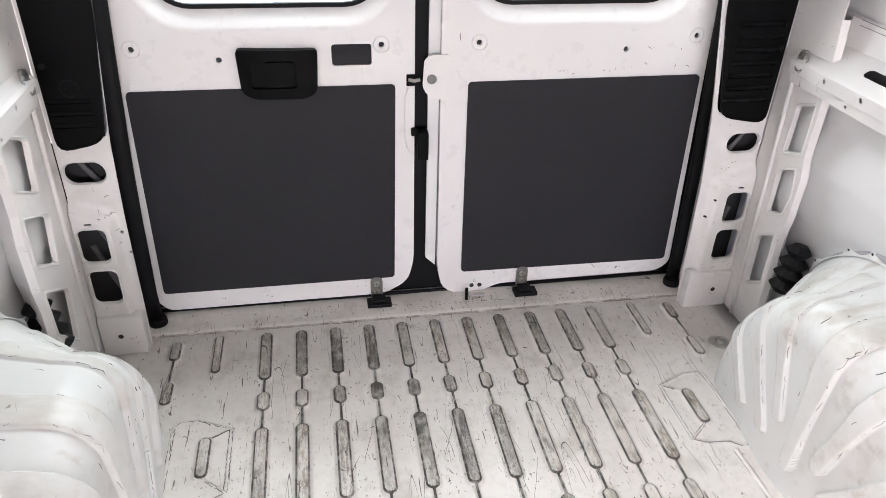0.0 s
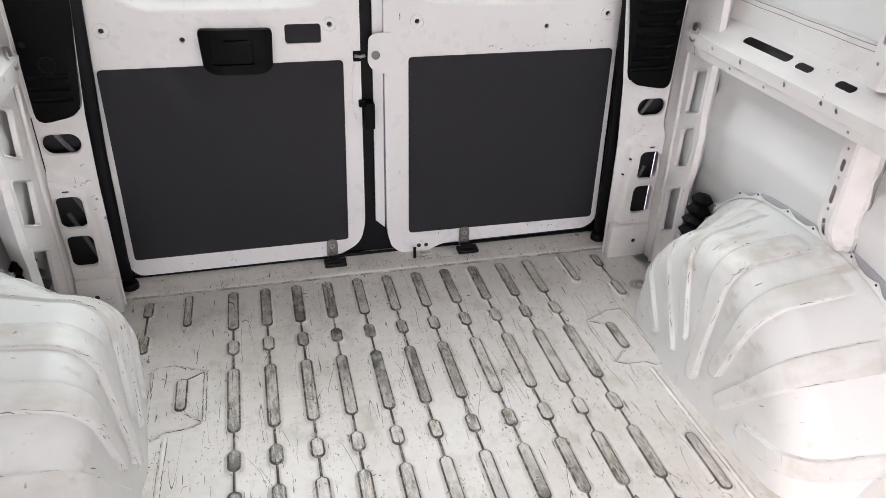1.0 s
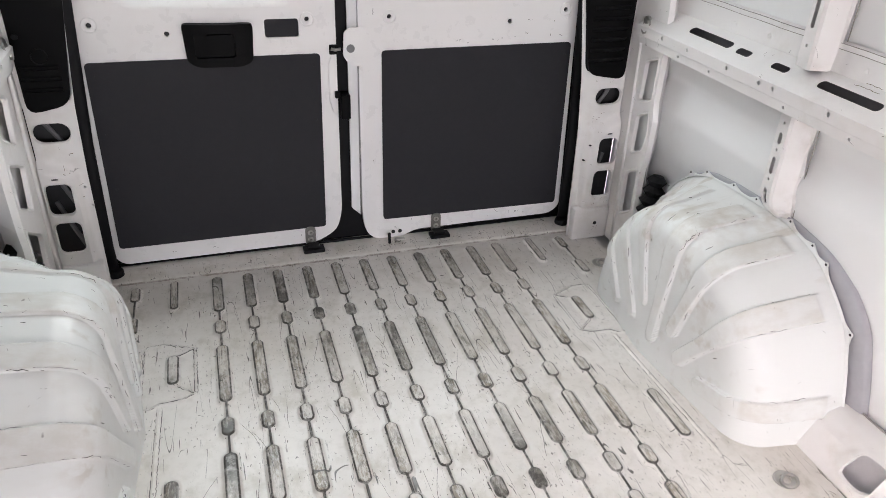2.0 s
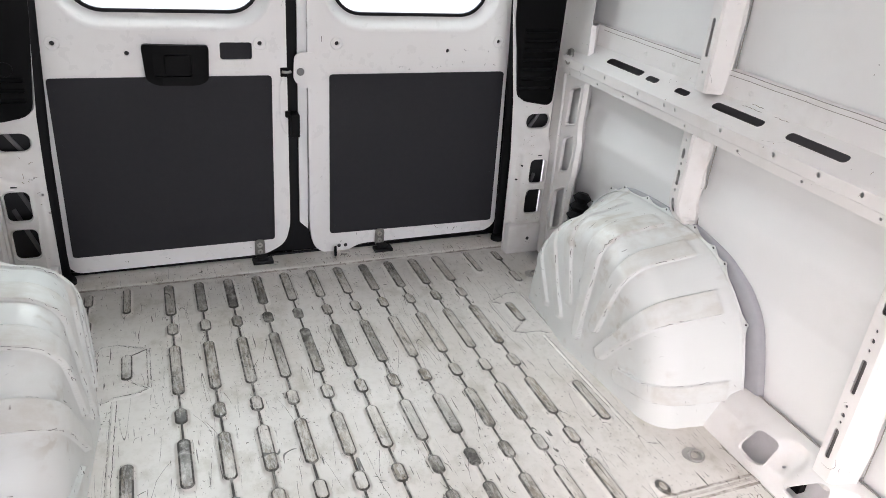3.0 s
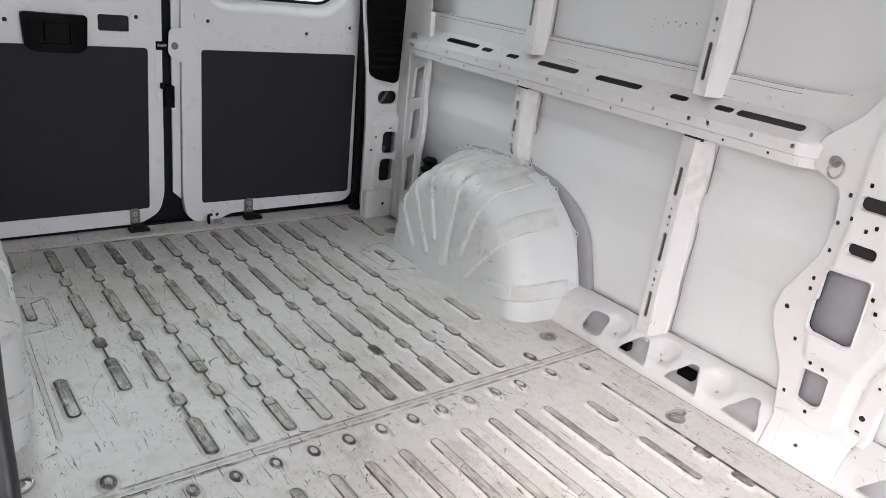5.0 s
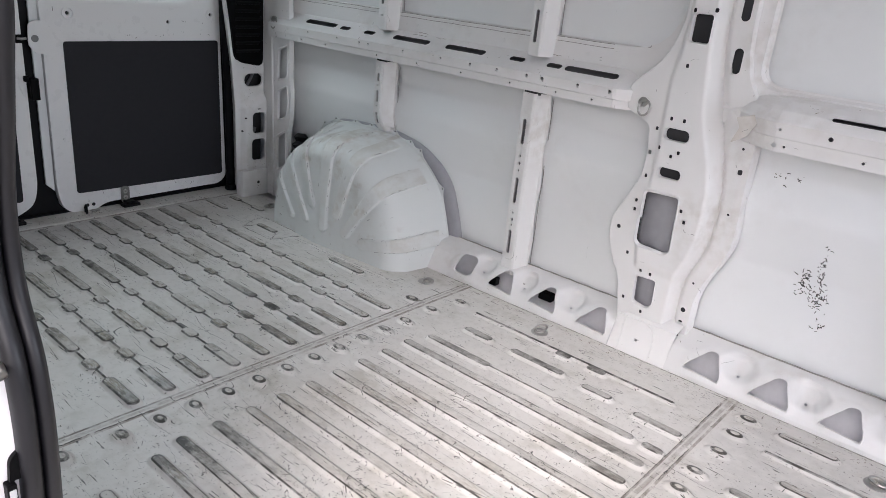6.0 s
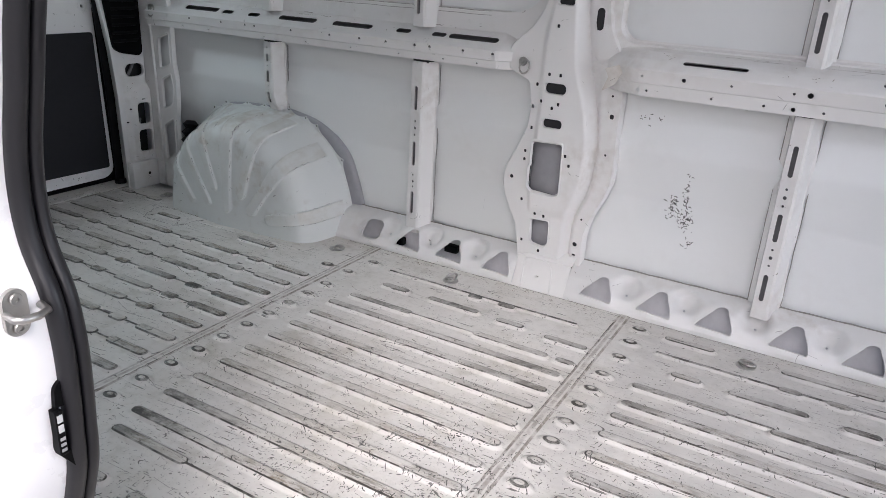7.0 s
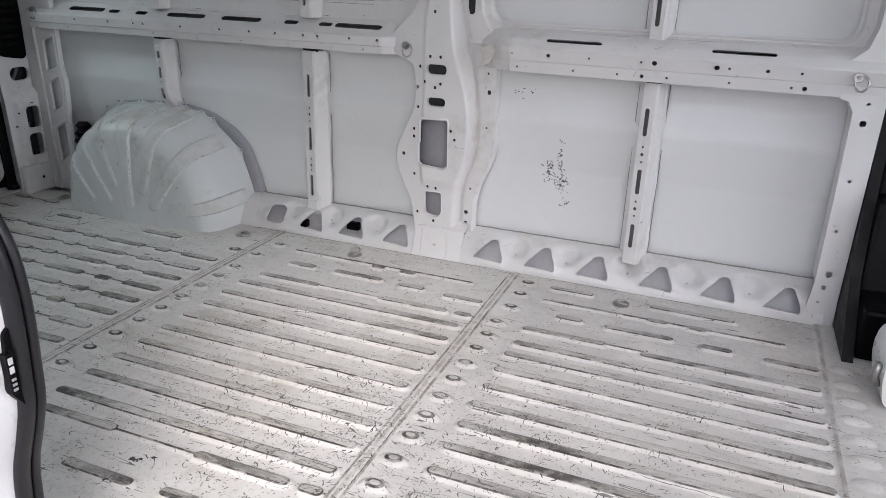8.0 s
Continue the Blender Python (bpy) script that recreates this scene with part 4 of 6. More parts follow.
    for (bi, side_), rows_ in sorted(crossings.items()):
        rs = [r for r in sorted(rows_) if 0.30 < prof[r][2] < 2.75]
        at_ = 0
        while at_ < len(rs) - 2:
            ln_ = rng.randint(1, 4)
            run = rs[at_:at_ + ln_ + 1]
            at_ += ln_ + rng.choice((0, 1, 2, 2, 4))
            if len(run) < 2 or run[-1] - run[0] > ln_ + 1 or rng.random() < (0.30 if prof[run[0]][2] < 1.6 else 0.42):
                continue
            w = rng.uniform(0.0003, 0.0009)
            strip = []
            for r in run:
                i = min(NU - 1, max(1, rows_[r]))
                side = (Vector(loops[r][i + 1]) - Vector(loops[r][i])).normalized()
                p, q = lay(r, i) + side * rng.uniform(-0.0012, 0.0012), w * rng.uniform(0.3, 1.1)
                strip.append([p - side * q, p + side * q])
            add_loft(bm, strip, closed=False)
    part("dirt_film", bm, SCUFF, d, "black dirt along the pressed bands")["kind"] = "stuff"
    bm = bmesh.new()
    tabs = ((0.742, 0.075), (0.809, 0.277), (0.934, 0.394), (0.988, 0.416), (1.074, 0.438), (1.205, 0.437), (1.30, 0.434), (1.42, 0.422), (1.49, 0.391), (1.58, 0.305))
    rim = [arch_profile(math.pi * i / 240) for i in range(241)]
    swell = [max(math.exp(-(math.dist(p, t) / 0.019) ** 2) for t in tabs) for p in rim]      # scalloped edge, wider at the tabs
    add_loft(bm, [[(s * x, 1.20 + (y - 1.20) * (1 + a + b * w), z * (1 + a + b * w)) for (y, z), w in zip(rim, swell)]
                  for x, a, b in ((0.953, 0.0, 0.0), (0.9555, 0.004, 0.010), (0.957, 0.007, 0.026), (0.9595, 0.007, 0.026), (0.960, -0.01, 0.0))], closed=False)
    part("flange", bm, ARCH, d, smooth=50)
    bm = bmesh.new()        # outer housing welded to the skin behind the flange, grey for the arch's shadow
    wide_ = [0.010 + 0.016 * (1 + math.tanh((0.93 - y) / 0.09)) for y, z in rim]
    out_ = [Vector((y - 1.20, z)).normalized() for y, z in rim]
    add_loft(bm, [[(s * x, y + o.x * w * k, max(0.0, z + o.y * w * k)) for (y, z), o, w in zip(rim, out_, wide_)] for x, k in ((0.968, -0.3), (0.970, 0.45), (0.972, 0.85), (0.976, 1.0), (0.992, 1.02))], closed=False)
    part("outer_housing", bm, SHADEGREY, d, "outer wheel housing edge, grey with the arch's shadow", True)
    for y, z in tabs:
        yy, zz = 1.20 + (y - 1.20) * 1.022, z * 1.022
        bm = bmesh.new()
        add_disc(bm, (s * 0.9595, yy, zz), (-s, 0, 0), 0.0070, 0.003, 9)
        tab = part("tab", bm, ARCH, d)
        # the tab's hole is a dark disc painted as shade
        bm = bmesh.new()
        add_disc(bm, (s * 0.9568, yy, zz), (-s, 0, 0), 0.0035, 0.001, 8)
        part("weld_hole", bm, DARKHOLE, tab)
    return d


for s in (-1, 1):
    wheel_arch(s)


def bellows(s):
    d = thing("rubber_boot", "black rubber bellows boot behind the wheel arch", "rubber boot", "rubber boots")
    bm = bmesh.new()
    a, b = Vector((s * 0.930, 1.640, 0.180)), Vector((s * 0.956, 1.652, 0.318))
    q = (b - a).normalized().to_track_quat("Z", "Y").to_matrix()
    loops = []
    for i in range(9):
        t = i / 8
        r = (0.038 if i % 2 else 0.022) * (0.85 + 0.25 * math.sin(1 + 2.2 * t))
        loops.append([a + (b - a) * t + q @ Vector((r * math.cos(j * math.pi / 8), r * math.sin(j * math.pi / 8), 0)) for j in range(16)])
    add_loft(bm, loops, cap=True)
    part("bellows", bm, RUBBER, d)


for s in (-1, 1):
    bellows(s)


# ---- side wall members ----
def small_square(y, z, w=0.009, h=0.011):
    return ring_pts(y, z, w, h, 0.002, 1)


def rail(s, y0, y1, stations, slots, spots, label, sink=lambda y: 0.0, bends=()):
    """A folded belt rail along the side; stations: chain of (v, x, z)."""
    d = thing("belt_rail", label, "rail", "belt rails")
    at = poly_map(stations)
    place = lambda u, v, w: (s * min(at(v)[0] + w + sink(u), 0.978), u, at(v)[1])
    holes = [ring_pts((a + b) / 2, v, abs(a - b), h, h / 2 - 0.001, 4) for a, b, v, h in slots] + [dot(y, v, r, 8) for y, v, r in spots]
    bm = bmesh.new()
    add_plate(bm, [(y0, 0), (y1, 0), (y1, stations[-1][0]), (y0, stations[-1][0])], holes, place, 0.002, cuts_u=bends, cuts_v=[q[0] for q in stations[1:-1]])
    part("pressing", bm, WHITE, d)
    rng = random.Random(int(abs(y0) * 1000) + 7)
    clear = lambda q: all(y0 + 0.2 < u < y1 - 0.1 and 0.004 < v < stations[-2][0] and not any(min(a, b) - 0.01 < u < max(a, b) + 0.01 and abs(v - c) < h for a, b, c, h in slots) for u, v in q[0])
    marks = [q for q in bunches(rng, (y0 + y1) / 2, stations[-3][0] - 0.06, (y1 - y0) * 0.28, 0.035, 20, 3, 0.7) if clear(q)]
    for i in range(5):
        u, v, n_ = rng.uniform(y0 + 0.3, y1 - 0.4), stations[-4][0] + rng.uniform(0.0, 0.02), rng.randint(8, 26)
        q = [(u + 0.006 * j, v + rng.gauss(0, 0.0007)) for j in range(n_)]
        if clear((q, 0)):
            marks.append((q, 0.0006))
    rub = strips_mesh("rub_marks", marks, lambda v: [(s * (at(q)[0] + sink(p) - 0.0008), p, at(q)[1] + 0.0006) for p, q in v], RUBMARK)
    rub.parent, rub["kind"] = d, "stuff"
    for off in (0.0, 0.013):
        bm = bmesh.new()
        q = stations[-2]
        add_tube(bm, [(s * (q[1] + sink(y0 + (y1 - y0) * i / 40) - 0.001), y0 + (y1 - y0) * i / 40, q[2] - off + 0.0006 * math.sin(i * 1.7)) for i in range(5, 39)], 0.0010, 5)
        part("hem_seam", bm, SEALANT, d, "grey seam line along the hem")
    y0, y1 = y0 + 0.16 * (y0 < 0 < y1), y1 - 0.18 * (y1 < 0)
    lo, hi = stations[0], stations[-3]
    # closing plate; the dimness seen through the slots is in its grey
    bm = bmesh.new()
    add_loft(bm, [[(s * lo[1], y, lo[2]), (s * (hi[1] + 0.012), y, lo[2] + 0.004), (s * (hi[1] + 0.012), y, hi[2] - 0.002), (s * hi[1], y, hi[2] - 0.002)] for y in (y0 + 0.003, y1 - 0.003)], closed=False)
    add_plate(bm, [(lo[1], lo[2]), (stations[1][1] + 0.003, stations[1][2]), (stations[-5][1] + 0.004, stations[-5][2] - 0.004), (hi[1], hi[2] - 0.003), (hi[1] + 0.012, lo[2] + 0.004)], [], lambda u, v, w: (s * u, y0 + 0.003 + w, v), 0.002)
    add_plate(bm, [(lo[1], lo[2]), (stations[1][1] + 0.003, stations[1][2]), (stations[-5][1] + 0.004, stations[-5][2] - 0.004), (hi[1], hi[2] - 0.003), (hi[1] + 0.012, lo[2] + 0.004)], [], lambda u, v, w: (s * u, y1 - 0.005 + w, v), 0.002)
    part("closing_plate", bm, CAVITY, d, "inner closing plate, grey for the shade inside the rail")
    return d


def rear_rail(s):
    st_ = [(0, 0.935, 0.722), (0.05, 0.888, 0.723), (0.076, 0.885, 0.747), (0.079, 0.879, 0.750), (0.108, 0.876, 0.781), (0.116, 0.884, 0.787), (0.19, 0.950, 0.826), (0.20, 0.960, 0.832), (0.265, 0.965, 0.897), (0.277, 0.975, 0.901)]
    slots = [(1.595, 1.405, 0.160, 0.026), (1.378, 1.322, 0.156, 0.022), (1.239, 1.18, 0.156, 0.022), (1.08, 0.897, 0.158, 0.026),
             (0.818, 0.640, 0.158, 0.026), (0.535, 0.475, 0.158, 0.022), (0.388, 0.332, 0.158, 0.022), (0.320, 0.132, 0.158, 0.026)]
    spots = [(y, 0.097, 0.0056) for y in (1.66, 1.53, 1.35, 1.22, 1.17, 0.985, 0.80, 0.665, 0.55, 0.43, 0.37, 0.24, 0.13)]
    spots += [(y, 0.064, 0.0042) for y in (1.58, 1.43, 1.13, 0.92, 0.71, 0.50, 0.32, 0.19)]
    ease = lambda y: 0.036 * max(0.0, min(1.0, (0.12 - y) / 0.05)) ** 1.5
    d = rail(s, -0.045, 1.80, st_, slots, spots, "white folded steel belt rail with slots and holes", ease, [0.12, 0.11, 0.10, 0.09, 0.08, 0.07])
    for y in (1.0, 0.88, 0.75, 0.60, 0.27, 1.32, 1.46):
        bm = bmesh.new()
        add_tube(bm, [(s * 0.9615, y + 0.0065 * math.cos(a), 0.857 + 0.0065 * math.sin(a)) for a in [i * math.pi / 7 for i in range(14)]], 0.0012, 6, True)
        part("pressed_ring", bm, WHITE, d, smooth=True)


def strut(s, y0, y1, z0, z1, slots, spots, label, wide=True):
    """A hat-section upright: punched face, slanting flank towards the cab, welded flanges."""
    d = thing("wall_strut", label, "strut", "wall struts")
    f = (y0 - y1)
    st_ = [(0, y0 + 0.013, 0.972), (0.022, y0, 0.968), (0.052, y0 - 0.006, 0.918), (0.052 + f * 0.55, y0 - 0.006 - f * 0.50, 0.912), (0.062 + f * 0.55, y0 - 0.014 - f * 0.50, 0.916),
           (0.115 + f * 0.55, y1 + 0.010, 0.962), (0.135 + f * 0.55, y1 - 0.006, 0.970)]
    at = poly_map(st_)
    mid = 0.052 + f * 0.27
    holes = [ring_pts(mid, (a + b) / 2, 0.015, abs(a - b), 0.0065, 4) for a, b in slots] + [dot(mid, z, r) for z, r in spots]
    top = st_[-1][0]
    z1 -= 0.010 * (z1 < 0.75)
    edge = [(0, z0), (top - 0.012, z0)]
    n = 10
    for i in range(n + 1):
        z = z0 + (z1 - z0) * i / n
        edge.append((top - 0.012 + 0.004 * math.sin(i * 1.9 + y0 * 9), z))
    edge.append((0, z1))
    bm = bmesh.new()
    neck = z0 + 0.085 if z0 > 0.3 and z1 < 0.75 else z0 - 1.0       # the short strut bends back behind the arch flange
    set_back = lambda v: 0.046 * (max(0.0, neck - v) / 0.085) ** 2
    add_plate(bm, edge, holes, lambda u, v, w: (s * (min(0.972, at(u)[1] + set_back(v)) + w), at(u)[0], v), 0.002, cuts_u=[q[0] for q in st_[1:-1]],
              cuts_v=[z0 + 0.012 * i for i in range(1, 8)] if neck > z0 else ())
    part("pressing", bm, WHITE, d)
    bm = bmesh.new()
    rng = random.Random(int(1000 * (y0 + z1)))
    for u, side in ((top - 0.010, -1), (0.0, 1)):
        y, x = at(u)
        add_tube(bm, [(s * (0.9745 + rng.uniform(-0.001, 0.001)), y + side * rng.uniform(0.0, 0.0018), z0 + 0.01 + (z1 - z0 - 0.02) * i / 24) for i in range(25)], 0.0014, 6)
    part("sealant_bead", bm, SEALANT, d, "pale smeared sealant bead", True)
    # added strip that paints the shade behind the slots
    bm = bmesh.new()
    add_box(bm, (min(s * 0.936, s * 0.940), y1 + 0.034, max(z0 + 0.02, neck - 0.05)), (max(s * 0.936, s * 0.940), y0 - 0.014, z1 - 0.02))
    part("slot_shade_strip", bm, CAVITY, d, "added dark strip for the shade behind the strut slots")
    if z1 < 0.75:
        # dark block painted as the shaded hollow under the rail
        bm = bmesh.new()
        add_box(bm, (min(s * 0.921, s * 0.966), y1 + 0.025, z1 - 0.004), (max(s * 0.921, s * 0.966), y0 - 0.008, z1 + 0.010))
        part("hollow_shade_block", bm, DARKHOLE, d, "dark block for the shade in the open top end")
    return d


def side_frame(s):
    rear_rail(s)
    sl = [(0.625, 0.54), (0.425, 0.335), (0.235, 0.15)]
    strut(s, 0.467, 0.375, 0.075, 0.722, sl, [(0.50, 0.004), (0.475, 0.006), (0.45, 0.004), (0.30, 0.004), (0.275, 0.006), (0.255, 0.004)], "white punched steel wall strut below the belt rail")
    strut(s, 1.168, 1.085, 0.430, 0.722, [(0.665, 0.635), (0.60, 0.555), (0.515, 0.47)], [(0.69, 0.004), (0.62, 0.004), (0.54, 0.004), (0.50, 0.003)], "short white punched steel wall strut behind the wheel arch")
    strut(s, 1.168, 1.085, 0.829, 1.78, [(1.02, 0.92), (1.25, 1.12)], [(0.88, 0.004)], "white punched steel wall strut above the belt rail")
    strut(s, 0.470, 0.385, 0.829, 1.78, [(0.97, 0.87), (1.18, 1.09)], [(1.03, 0.006), (1.00, 0.004)], "white punched steel wall strut above the belt rail")
    sill(s, -0.021, 0.752, [0.468, 0.288, 0.096], True)


def sill(s, y0, y1, starts, quad):
    """The sloping sill along the floor, with three-cornered lightening holes."""
    d = thing("side_sill", "white pressed steel side sill with triangular holes", "sill", "side sills")
    st_ = [(0, 0.857, 0.0), (0.012, 0.860, 0.012), (0.049, 0.876, 0.045), (0.083, 0.893, 0.074), (0.111, 0.915, 0.092), (0.143, 0.945, 0.103), (0.176, 0.977, 0.110)]
    at = poly_map(st_)
    holes = []
    for y in starts:
        holes.append(round_poly([(y + 0.008, 0.030), (y - 0.002, 0.046), (y - 0.050, 0.108), (y - 0.074, 0.110), (y - 0.100, 0.046), (y - 0.101, 0.024)], 0.016))
    if quad:
        holes.append(round_poly([(0.632, 0.030), (0.618, 0.105), (0.560, 0.112), (0.545, 0.040), (0.58, 0.025)], 0.018))
    dents = [y + 0.052 for y in [*starts, starts[-1] - 0.195] if y0 + 0.03 < y + 0.052 < y1 - 0.03]
    spots = [dot(y, 0.066, 0.0042) for y in dents]
    mids = [sum(p[0] for p in h) / len(h) for h in holes]
    bm = bmesh.new()
    n = 70
    outline = [(y0, 0), (y1, 0), (y1, 0.07), (y1, 0.176), (y0, 0.176)]
    cuts = [y0 + (y1 - y0) * i / (n * 2) for i in range(1, n * 2)]

    def place(u, v, w):
        x, z = at(v)
        dent = max([0.0] + [math.exp(-(((u - y) / 0.040) ** 2 + ((v - 0.098) / 0.040) ** 2) ** 2.2) for y in dents])
        rim = max([0.0] + [math.exp(-(((u - c) / (0.064 - 0.25 * (v - 0.066))) ** 2 + ((v - 0.066) / 0.060) ** 2) ** 4) for c in mids])
        foot_lip = math.exp(-((v - 0.012) / 0.008) ** 2)
        return s * (x + w + 0.030 * dent - 0.008 * rim - 0.002 * foot_lip), u, z - 0.016 * dent + 0.003 * rim
    add_plate(bm, outline, holes + spots, place, 0.002, cuts_u=cuts, cuts_v=[0.006, 0.012, 0.022, 0.03] + [0.04 + 0.007 * i for i in range(19)])
    for hl in holes:
        cu, cv = sum(p[0] for p in hl) / len(hl), sum(p[1] for p in hl) / len(hl)
        add_loft(bm, [[place(cu + (u - cu) * k, cv + (v - cv) * k, w) for u, v in hl] for k, w in ((1.09, 0.0), (1.05, -0.0022), (1.0, -0.0008), (0.985, 0.006))])
    part("pressing", bm, SILLP, d, smooth=45)
    bm = bmesh.new()
    add_tube(bm, [(s * 0.9775, y0 + (y1 - y0) * i / 30, 0.1115 + 0.0012 * math.sin(i * 2.3)) for i in range(31)], 0.0024, 6)
    part("seam", bm, SEALANT, d, "grey sealed seam")
    # panel added behind the sill holes, their shade painted into its grey
    bm = bmesh.new()
    add_loft(bm, [[(s * (0.892 + 0.062 * math.sin(a)), y, -0.02 + 0.115 * (1 - math.cos(a))) for a in [i * math.pi / 16 for i in range(9)]] for y in (y0 + 0.004, y1 - 0.004)], closed=False)
    part("inner_sill", bm, SILLIN, d, "curved inner sill panel, grey for the shade in the holes", True)
    return d


for s in (-1, 1):
    side_frame(s)
for yb, zb, label in ((0.487, 0.030, "black foam block inside the side sill"), (0.252, 0.053, "black foam block inside the side sill")):
    bm = bmesh.new()
    add_box(bm, (0.898, yb - 0.026, zb - 0.015), (0.925, yb + 0.026, zb + 0.015), 0.004)
    tagged(finish("foam_block", bm, BLACK), label, "foam block", "foam blocks")
sill(1, -1.43, -0.215, [-0.275, -0.468, -0.655, -0.869, -1.067, -1.262], False)

front_rail_st = [(0, 0.925, 0.700), (0.05, 0.874, 0.703), (0.085, 0.868, 0.738), (0.088, 0.864, 0.741), (0.128, 0.850, 0.779), (0.134, 0.853, 0.785), (0.1475, 0.862, 0.795), (0.164, 0.874, 0.807), (0.180, 0.888, 0.816), (0.2115, 0.916, 0.828), (0.247, 0.948, 0.834), (0.260, 0.962, 0.838), (0.274, 0.975, 0.842)]
rail(1, -1.46, -0.19, front_rail_st, [(-0.477, -0.653, 0.164, 0.013), (-0.979, -1.157, 0.164, 0.013)],
     [(y, 0.110, r) for y, r in ((-0.37, 0.004), (-0.49, 0.0065), (-0.62, 0.004), (-0.78, 0.004), (-0.82, 0.008), (-1.00, 0.008), (-1.035, 0.004), (-1.14, 0.006), (-1.23, 0.0045))]
     + [(y, 0.066, r) for y, r in ((-0.36, 0.006), (-0.385, 0.0035), (-0.57, 0.004), (-0.71, 0.004), (-0.785, 0.006), (-0.86, 0.004), (-1.04, 0.004), (-1.21, 0.004), (-1.245, 0.007))],
     "white two-step folded steel belt rail facing the side door", lambda y: 0.085 * max(0.0, min(1.0, (y + 0.36) / 0.13)) ** 1.5, [-0.36, -0.33, -0.30, -0.27, -0.24])
strut(1, -0.786, -0.868, 0.082, 0.705, [(0.615, 0.525), (0.415, 0.33), (0.225, 0.14)], [(0.49, 0.004), (0.465, 0.006), (0.44, 0.004), (0.305, 0.004), (0.28, 0.006), (0.255, 0.004)], "white punched steel wall strut with sealant along its edge")
strut(1, -0.782, -0.858, 0.803, 1.78, [(0.97, 0.865), (1.18, 1.09)], [(1.0, 0.004)], "white punched steel wall strut above the belt rail")


def main_pillar():
    d = thing("side_pillar", "white pressed steel side pillar with large punched openings", "pillar")
    holes = [ring_pts(-0.091, 0.684, 0.074, 0.034, 0.015, 6), ring_pts(-0.092, 0.572, 0.068, 0.030, 0.013, 6),
             round_poly([(-0.030, 0.506), (-0.136, 0.510), (-0.140, 0.345), (-0.125, 0.333), (-0.040, 0.338), (-0.027, 0.350), (-0.026, 0.42), (-0.031, 0.425)], 0.011),
             round_poly([(-0.050, 0.238), (-0.116, 0.240), (-0.118, 0.160), (-0.10, 0.143), (-0.054, 0.152)], 0.010),
             ring_pts(-0.098, 0.975, 0.054, 0.075, 0.008), ring_pts(-0.092, 1.09, 0.02, 0.04, 0.008)]
    spots = [(-0.066, 0.727), (-0.104, 0.727), (-0.046, 0.640), (-0.086, 0.622), (-0.106, 0.636), (-0.016, 0.618), (-0.018, 0.548), (-0.004, 0.468), (-0.004, 0.44), (-0.150, 0.475), (-0.165, 0.445),
             (-0.008, 0.30), (-0.062, 0.258), (-0.094, 0.255), (-0.088, 0.128), (-0.022, 0.155), (-0.024, 0.690), (-0.08, 0.875), (-0.07, 1.02), (-0.128, 1.025)]
    holes += [small_square(y, z) for y, z in spots] + [dot(0.037, 0.372, 0.007), dot(-0.10, 0.03, 0.005)]
    # per height: rear edge, crease, box edge, valley from and to, front flange from, front edge
    far = lambda u: u + 0.0146 * (u + 1.06)
    lines = [(0.00, -0.020, -0.045, -0.165, -0.190, -0.193, -0.205, -0.243), (0.10, -0.012, -0.045, -0.165, -0.190, -0.193, -0.205, -0.243), (0.21, 0.005, -0.043, -0.167, -0.190, -0.194, -0.207, -0.243),
             (0.27, 0.040, -0.036, -0.170, -0.196, -0.200, -0.214, -0.258), (0.34, 0.066, -0.027, -0.197, -0.222, -0.227, -0.243, -0.290), (0.40, 0.062, -0.026, -0.213, -0.236, -0.243, -0.256, -0.310),
             (0.47, 0.027, -0.030, -0.216, -0.241, -0.248, -0.260, -0.312), (0.54, -0.004, -0.034, -0.215, -0.240, -0.247, -0.258, -0.309), (0.62, -0.010, -0.036, -0.200, -0.226, -0.233, -0.246, -0.308),
             (0.69, 0.000, -0.035, -0.176, -0.207, -0.217, -0.241, -0.308), (0.708, 0.012, -0.035, -0.170, -0.203, -0.213, -0.239, -0.308), (0.722, 0.080, -0.035, -0.166, -0.198, -0.208, -0.236, -0.310), (0.75, 0.080, -0.035, -0.157, -0.188, -0.200, -0.228, -0.313),
             (0.80, 0.080, -0.035, -0.150, -0.178, -0.190, -0.215, -0.292), (0.83, 0.048, -0.036, -0.147, -0.172, -0.183, -0.207, -0.272), (0.87, 0.004, -0.040, -0.143, -0.165, -0.176, -0.199, -0.251), (0.93, -0.030, -0.050, -0.138, -0.157, -0.164, -0.184, -0.238), (1.00, -0.045, -0.055, -0.135, -0.155, -0.160, -0.176, -0.232), (1.78, -0.045, -0.055, -0.135, -0.155, -0.160, -0.176, -0.232)]

    def line_at(k, v):
        for p, q in zip(lines, lines[1:]):
            if v <= q[0]:
                break
        t = (v - p[0]) / (q[0] - p[0])
        u = p[k] + (q[k] - p[k]) * t
        return far(u) if k > 4 else u

    @functools.lru_cache(maxsize=None)
    def bounds(v):
        return [sum(line_at(k, max(0.0, v + o)) for o in (-0.012, -0.006, 0, 0.006, 0.012)) / 5 for k in range(1, 8)]

    def press_x(u, v):
        """Depth of the pressing: rear flange, raised box with rounded shoulders, valley, front flange."""
        b = bounds(round(v, 5))
        t = max(0.0, min(1.0, (v - 0.252) / 0.040))
        box = 0.9075 - 0.0105 * t * t * (3 - 2 * t)
        chain = [(b[0], 0.910), (b[1], 0.907), (b[1] - 0.011, box), (b[2] + 0.004, box), (b[3] + 0.004, 0.953), (b[4], 0.955), (b[5], 0.932), (b[6], 0.932)]
        if u >= chain[0][0]:
            return chain[0][1]
        for (ua, xa), (ub, xb) in zip(chain, chain[1:]):
            if u >= ub:
                return xa + (xb - xa) * (ua - u) / max(1e-6, ua - ub)
